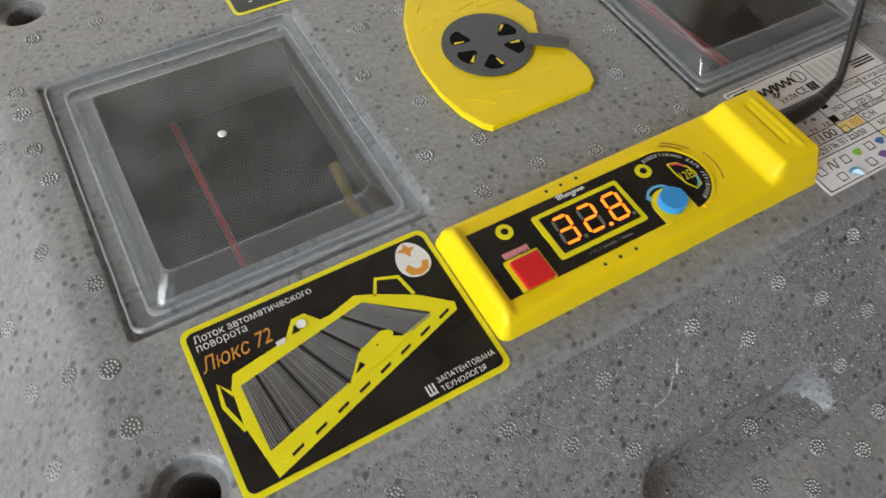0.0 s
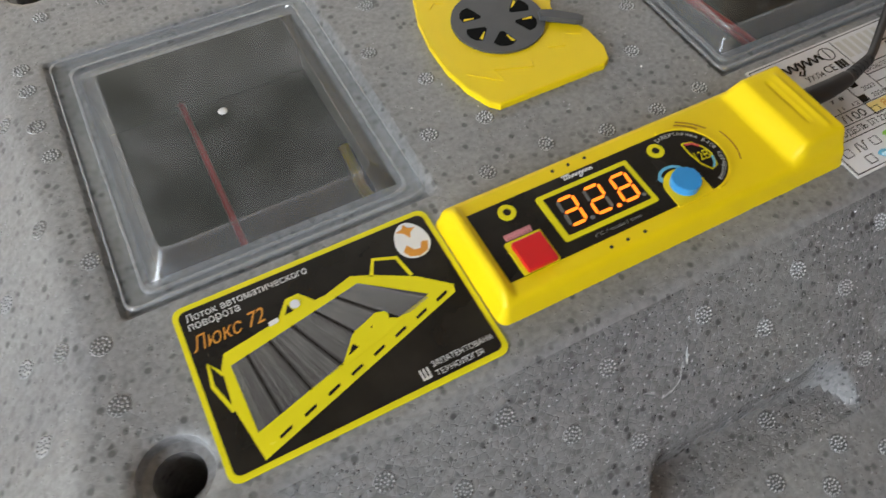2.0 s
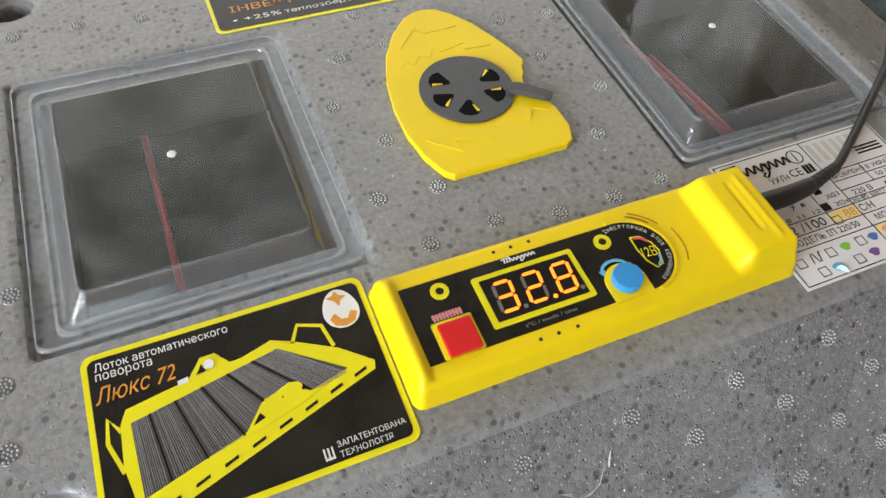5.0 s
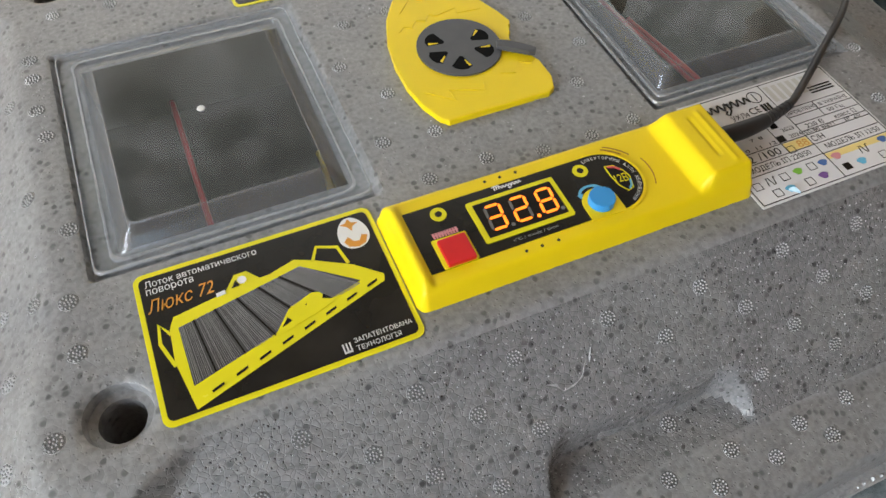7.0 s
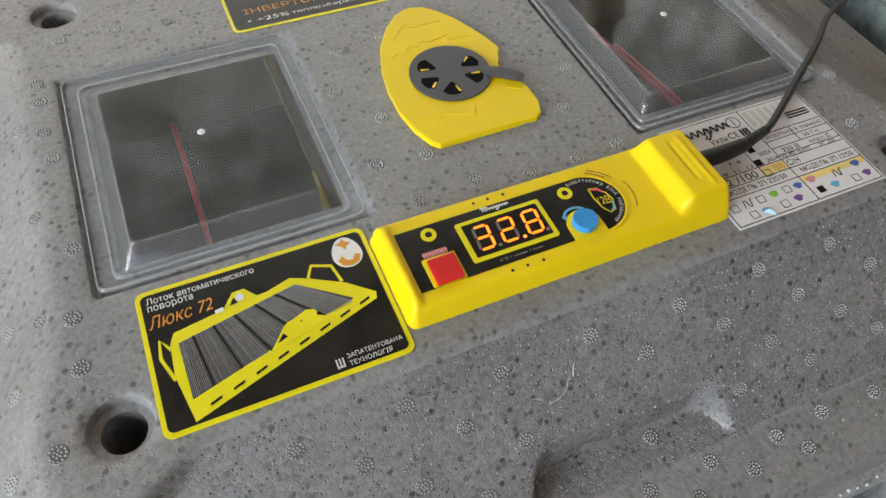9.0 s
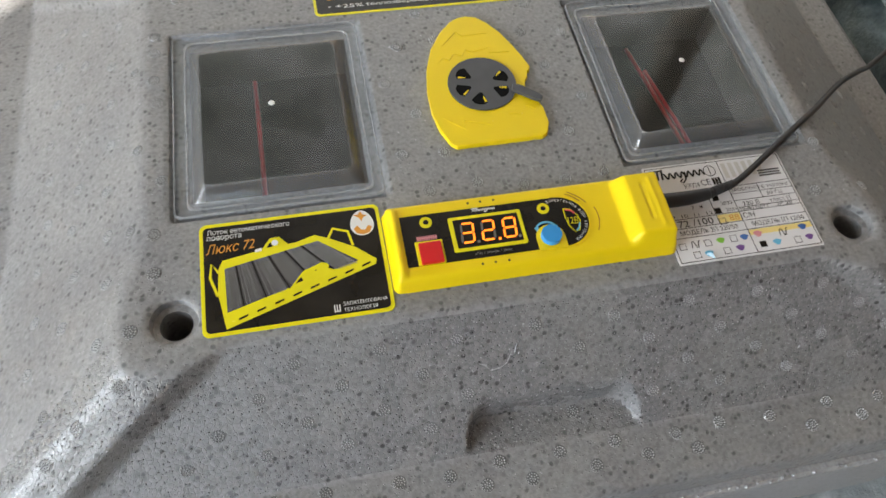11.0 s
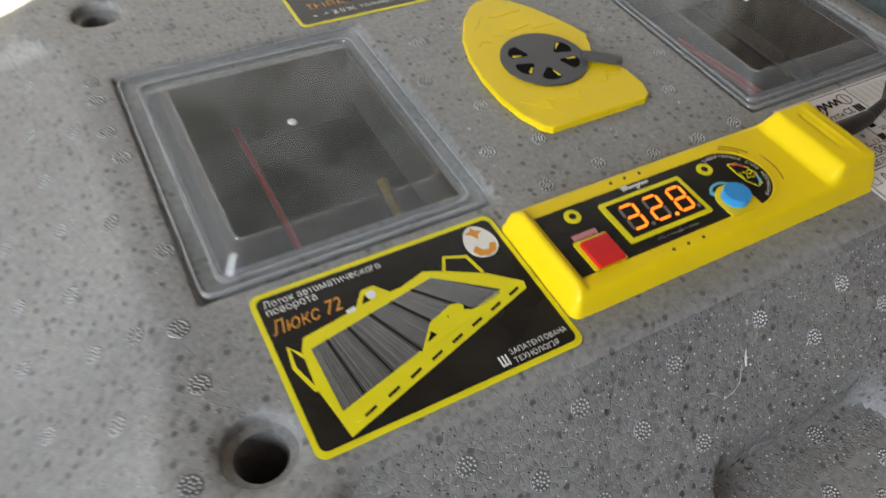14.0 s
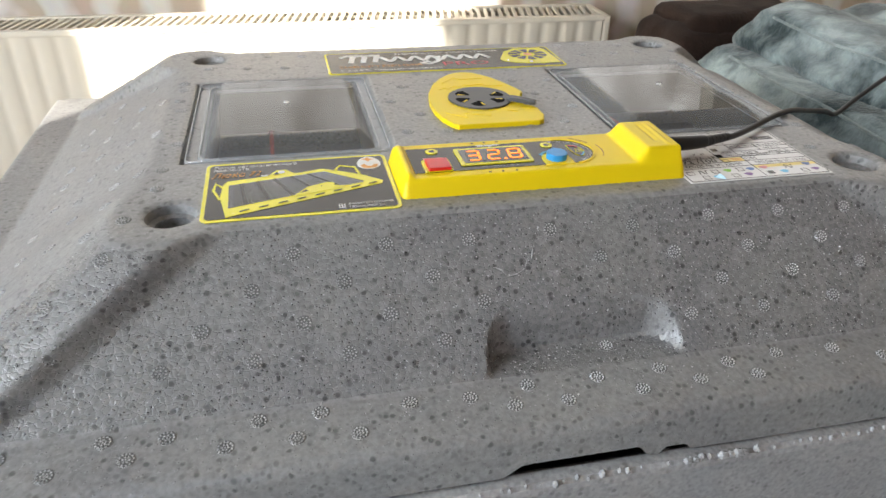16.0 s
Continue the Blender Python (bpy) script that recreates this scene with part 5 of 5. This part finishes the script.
sofa = thing("sofa", "low sofa seat under a grey plush cover", "sofa", (0.4, 0, 0))
pillow("seat", -0.43, -0.95, 0.16, 1.40, 0.64, 0.345, SOFA, sofa, 0.1, seed=3, lumps=0.008)
part("base", box(-0.40, -0.90, 0.05, 1.38, 0.60, 0.18, 0.01), BROWN, sofa)
for x, y in ((-0.36, -0.85), (1.33, -0.85), (-0.36, 0.55), (1.33, 0.55)):
    part("foot", prism(disc(x, y, 0.025, 14), 0.0, 0.06), DARK_PLASTIC, sofa)
blanket = thing("folded_blanket", "folded grey-blue plush blanket stacked on the sofa", "blanket", (0.8, 0, 0.36))


def fold_layer(x0, y0, z0, x1, y1, z1, seed):
    """One folded layer: square-cut corners, sagging quilted top and a lumpy side."""
    nx, ny, nz = 56, 72, 10
    bm = bmesh.new()

    def shaped(x, y, z):
        q = Vector((x, y, z))
        d = noise.noise_vector(q * 7.0 + Vector((seed, 0, 0))) * 0.012 + noise.noise_vector(q * 24.0) * 0.005 + noise.noise_vector(q * 70.0) * 0.0012
        quilt = abs(math.sin(math.pi * (x - x0) / 0.135))
        up = (z - z0) / (z1 - z0)
        d.z += up * (0.014 * quilt ** 0.6 - 0.012)
        edge = min(x - x0, x1 - x, y - y0, y1 - y)
        d.z -= up * 0.016 * max(0.0, 1 - edge / 0.016) ** 2
        d.x += (0.008 * math.sin(math.pi * up) if x > x0 + 0.01 else -0.012 * math.sin(math.pi * up) + 0.006)
        return q + d

    grid = {}

    def vert(i, j, k):
        if (i, j, k) not in grid:
            grid[i, j, k] = bm.verts.new(shaped(x0 + (x1 - x0) * (i / nx) ** 1.15, y0 + (y1 - y0) * j / ny, z0 + (z1 - z0) * k / nz))
        return grid[i, j, k]

    for i in range(nx):
        for j in range(ny):
            bm.faces.new([vert(i + a, j + b, nz) for a, b in ((0, 0), (1, 0), (1, 1), (0, 1))])
    for k in range(nz):
        for j in range(ny):
            bm.faces.new([vert(0, j + a, k + b) for a, b in ((0, 0), (0, 1), (1, 1), (1, 0))])
            bm.faces.new([vert(nx, j + a, k + b) for a, b in ((0, 0), (1, 0), (1, 1), (0, 1))])
        for i in range(nx):
            bm.faces.new([vert(i + a, 0, k + b) for a, b in ((0, 0), (1, 0), (1, 1), (0, 1))])
            bm.faces.new([vert(i + a, ny, k + b) for a, b in ((0, 0), (0, 1), (1, 1), (1, 0))])
    bmesh.ops.recalc_face_normals(bm, faces=bm.faces)
    return part("fold", bm, PLUSH, blanket, smooth=True)


fold_layer(0.505, -0.62, 0.345, 1.22, 0.43, 0.490, 5)
fold_layer(0.446, -0.60, 0.485, 1.20, 0.42, 0.622, 6)
fold_layer(0.496, -0.58, 0.612, 1.18, 0.40, 0.678, 7)
for x, z in ((0.4480, 0.622), (0.5020, 0.672)):
    part("seam", tube([(x + 0.003 * math.sin(5 * k), -0.55 + 0.100 * k, z - 0.002 + 0.002 * math.sin(3 * k)) for k in range(10)], 0.0019, 8), PIPING, blanket, "pale raised seam", smooth=True)
throw = thing("folded_throw", "dark brown fleece throw folded up behind the blanket", "blanket", (0.6, 0.55, 0.36))
pillow("fold", 0.440, 0.46, 0.345, 0.92, 0.62, 0.475, BROWN, throw, 0.2, seed=8, lumps=0.014)
pillow("fold", 0.455, 0.47, 0.455, 0.86, 0.63, 0.555, BROWN, throw, 0.2, seed=9, lumps=0.014)
pillow("fold", 0.450, 0.48, 0.540, 0.78, 0.64, 0.610, BROWN, throw, 0.3, seed=12, lumps=0.013)
pillow("fold", 0.480, 0.50, 0.598, 0.70, 0.64, 0.640, BROWN, throw, 0.3, seed=13, lumps=0.010)

# ---- trays beside the incubator ----
def tray_loop(x0, y0, x1, y1, r, z):
    return [(x, y, z) for x, y in round_rect(x0, y0, x1, y1, r, 8)]


crate = thing("egg_crate", "yellow-rimmed plastic egg crate with cream sides", "crate", (-0.65, 0, 0))
T0, T1, S0, S1 = -0.86, -0.474, -0.40, 0.292
part("side", loft([tray_loop(T0 + 0.02, S0 + 0.02, T1 - 0.02, S1 - 0.02, 0.05, 0.0), tray_loop(T0 + 0.005, S0 + 0.005, T1 - 0.005, S1 - 0.005, 0.055, 0.485), tray_loop(T0 + 0.004, S0 + 0.004, T1 - 0.004, S1 - 0.004, 0.055, 0.49)]), CREAM, crate)
part("rim", loft([tray_loop(T0, S0, T1, S1, 0.06, 0.478), tray_loop(T0, S0, T1, S1, 0.06, 0.496), tray_loop(T0 + 0.004, S0 + 0.004, T1 - 0.004, S1 - 0.004, 0.057, 0.500), tray_loop(T0 + 0.022, S0 + 0.022, T1 - 0.022, S1 - 0.022, 0.045, 0.500), tray_loop(T0 + 0.024, S0 + 0.024, T1 - 0.024, S1 - 0.024, 0.044, 0.495)], cap=False), YELLOW, crate)
part("inner_band", loft([tray_loop(T0 + 0.024, S0 + 0.024, T1 - 0.024, S1 - 0.024, 0.044, 0.497), tray_loop(T0 + 0.034, S0 + 0.034, T1 - 0.034, S1 - 0.034, 0.038, 0.493)], cap=False), LILAC, crate)
part("inner_rim", loft([tray_loop(T0 + 0.034, S0 + 0.034, T1 - 0.034, S1 - 0.034, 0.038, 0.498), tray_loop(T0 + 0.044, S0 + 0.044, T1 - 0.044, S1 - 0.044, 0.032, 0.498), tray_loop(T0 + 0.046, S0 + 0.046, T1 - 0.046, S1 - 0.046, 0.030, 0.470)], cap=False), YELLOW, crate)
part("liner", loft([tray_loop(T0 + 0.046, S0 + 0.046, T1 - 0.046, S1 - 0.046, 0.030, 0.4925), tray_loop(T0 + 0.07, S0 + 0.07, T1 - 0.07, S1 - 0.07, 0.03, 0.491)]), AMBER, crate)
low = thing("amber_tray", "amber plastic slatted tray leaning by the crate", "tray", (-0.44, 0, 0))
part("rim", loft([tray_loop(-0.476 + 0.006, -0.30, -0.432, 0.300, 0.02, 0.0), tray_loop(-0.470, -0.30, -0.432, 0.300, 0.02, 0.395), tray_loop(-0.468, -0.298, -0.434, 0.298, 0.018, 0.40)]), AMBER, low)
for k in range(9):
    part("slat", box(-0.466, -0.27 + 0.062 * k, 0.399, -0.436, -0.235 + 0.062 * k, 0.406, 0.002), BROWN, low)

# ---- the room ----
def wall_with_hole(name, x0, x1, y0, y1, hy0, hy1, hz0, hz1, top, mat):
    bm = bmesh.new()
    for a in ((y0, hy0, 0.0, top), (hy1, y1, 0.0, top), (hy0, hy1, 0.0, hz0), (hy0, hy1, hz1, top)):
        piece = box(x0, a[0], a[2], x1, a[1], a[3])
        me = bpy.data.meshes.new("tmp")
        piece.to_mesh(me)
        piece.free()
        bm.from_mesh(me)
        bpy.data.meshes.remove(me)
    return tagged(part(name, bm, mat), "painted wall with a window opening", "wall", kind="structure")


tagged(part("floor", box(-1.75, -2.6, -0.1, 2.2, 1.0, 0.0), FLOOR), "brown board floor", "floor", kind="structure")
north = bmesh.new()
NX0, NX1, NZ0, NZ1 = -0.55, 1.50, 0.88, 2.15
for a in ((-1.75, 0.0, NX0, 2.6), (NX1, 0.0, 2.2, 2.6), (NX0, 0.0, NX1, NZ0), (NX0, NZ1, NX1, 2.6)):
    piece = box(a[0], 0.85, a[1], a[2], 1.0, a[3])
    me = bpy.data.meshes.new("tmp")
    piece.to_mesh(me)
    piece.free()
    north.from_mesh(me)
    bpy.data.meshes.remove(me)
tagged(part("wall_north", north, WALLPAPER), "wall with striped beige wallpaper around a window", "wall", kind="structure")
win = tagged(new("window_1"), "white framed window above the radiator", "window", kind="structure")
for name, a in (("frame", (NX0, NZ0, NX1, NZ0 + 0.06)), ("frame", (NX0, NZ1 - 0.06, NX1, NZ1)), ("frame", (NX0, NZ0 + 0.06, NX0 + 0.06, NZ1 - 0.06)), ("frame", (NX1 - 0.06, NZ0 + 0.06, NX1, NZ1 - 0.06)), ("mullion", (0.82, NZ0 + 0.06, 0.91, NZ1 - 0.06))):
    part(name, box(a[0], 0.90, a[1], a[2], 0.96, a[3], 0.006), ENAMEL, win)
part("window_sill", box(NX0 - 0.05, 0.80, NZ0 - 0.03, NX1 + 0.05, 0.90, NZ0 - 0.002, 0.008), ENAMEL, win)


def garden(name):
    """Blurred trees and sky beyond the window; pale lower glow added for pane reflections."""
    m = bpy.data.materials.new(name)
    m.use_nodes = True
    nodes, links = m.node_tree.nodes, m.node_tree.links
    b = nodes["Principled BSDF"]
    n = noise_node(nodes, links, 2.8, 7.0)
    r = ramp_node(nodes, [(0.34, (0.16, 0.17, 0.14)), (0.50, (0.34, 0.35, 0.32)), (0.66, (0.60, 0.60, 0.59))])
    links.new(n.outputs["Fac"], r.inputs["Fac"])
    # paler glow low down, added only to brighten what the panes mirror
    pale = ramp_node(nodes, [(0.36, (0.30, 0.27, 0.24)), (0.52, (0.52, 0.49, 0.46)), (0.66, (0.72, 0.70, 0.67))])
    links.new(n.outputs["Fac"], pale.inputs["Fac"])
    tc = nodes.new("ShaderNodeTexCoord")
    xyz = nodes.new("ShaderNodeSeparateXYZ")
    links.new(tc.outputs["Object"], xyz.inputs["Vector"])
    low = nodes.new("ShaderNodeMapRange")
    low.inputs["From Min"].default_value, low.inputs["From Max"].default_value = 2.6, 3.8
    links.new(xyz.outputs["Z"], low.inputs["Value"])
    mx = nodes.new("ShaderNodeMix")
    mx.data_type = "RGBA"
    links.new(low.outputs["Result"], mx.inputs["Factor"])
    links.new(pale.outputs["Color"], mx.inputs["A"])
    links.new(r.outputs["Color"], mx.inputs["B"])
    links.new(mx.outputs["Result"], b.inputs["Emission Color"])
    b.inputs["Emission Strength"].default_value = 1.0
    b.inputs["Base Color"].default_value = (0.0, 0.0, 0.0, 1)
    return m


tagged(part("backdrop", box(-7.0, 3.5, -1.0, 9.0, 3.6, 16.0), garden("garden_beyond")), "blurred garden trees beyond the window", "backdrop", kind="structure")
tagged(part("wall_east", box(2.05, -2.45, 0.0, 2.2, 0.85, 2.6), WALL), "plain painted wall", "wall", kind="structure")
# unseen opening, added only as a place for the fill lamp
south = bmesh.new()
SX0, SX1, SZ0, SZ1 = -1.50, -0.40, 0.95, 2.15
for a in ((-1.75, 0.0, SX0, 2.6), (SX1, 0.0, 2.2, 2.6), (SX0, 0.0, SX1, SZ0), (SX0, SZ1, SX1, 2.6)):
    piece = box(a[0], -2.6, a[1], a[2], -2.45, a[3])
    me = bpy.data.meshes.new("tmp")
    piece.to_mesh(me)
    piece.free()
    south.from_mesh(me)
    bpy.data.meshes.remove(me)
tagged(part("wall_south", south, WALL), "painted wall with an unseen opening added for the fill light", "wall", kind="structure")
wall_with_hole("wall_west", -1.75, -1.6, -2.45, 0.85, -1.15, 0.45, 0.75, 1.95, 2.6, WALL)


def curtain(y0, y1, seed, tied):
    """An unseen drape that cuts the sunbeam; tied: its inner edge is gathered back towards the sill."""
    bm = bmesh.new()
    n = 60
    cols = []
    levels = (2.2, 1.9, 1.75, 1.6, 1.45, 1.3, 1.0, 0.6, 0.25)
    for k in range(n + 1):
        x = -1.575 + 0.018 * math.sin(k * 0.9 + seed) + 0.006 * math.sin(k * 2.3)
        col = []
        for z in levels:
            edge = min(y1, max(-0.84, -0.75 + 0.41 * (z - 1.35))) if tied else y1
            col.append(bm.verts.new((x, y0 + (edge - y0) * k / n, z)))
        cols.append(col)
    for a, b in zip(cols, cols[1:]):
        for i in range(len(levels) - 1):
            bm.faces.new((a[i], a[i + 1], b[i + 1], b[i]))
    bmesh.ops.solidify(bm, geom=bm.faces, thickness=0.003)
    return bm


# two unseen drapes, added so that their gap outlines the sun patch
for y0, y1 in ((-1.25, -0.50), (-0.19, 0.52)):
    drape = thing("curtain", "unseen pale curtain added to cut the sunbeam", "curtain", (-1.575, (y0 + y1) / 2, 0.25), "curtains")
    part("cloth", curtain(y0, y1, y0, y0 < -1), CLOTH, drape, smooth=True)
tagged(part("ceiling", box(-1.75, -2.6, 2.6, 2.2, 1.0, 2.7), CEILING), "unseen painted ceiling, tinted warm for its bounce light", "ceiling", kind="structure")
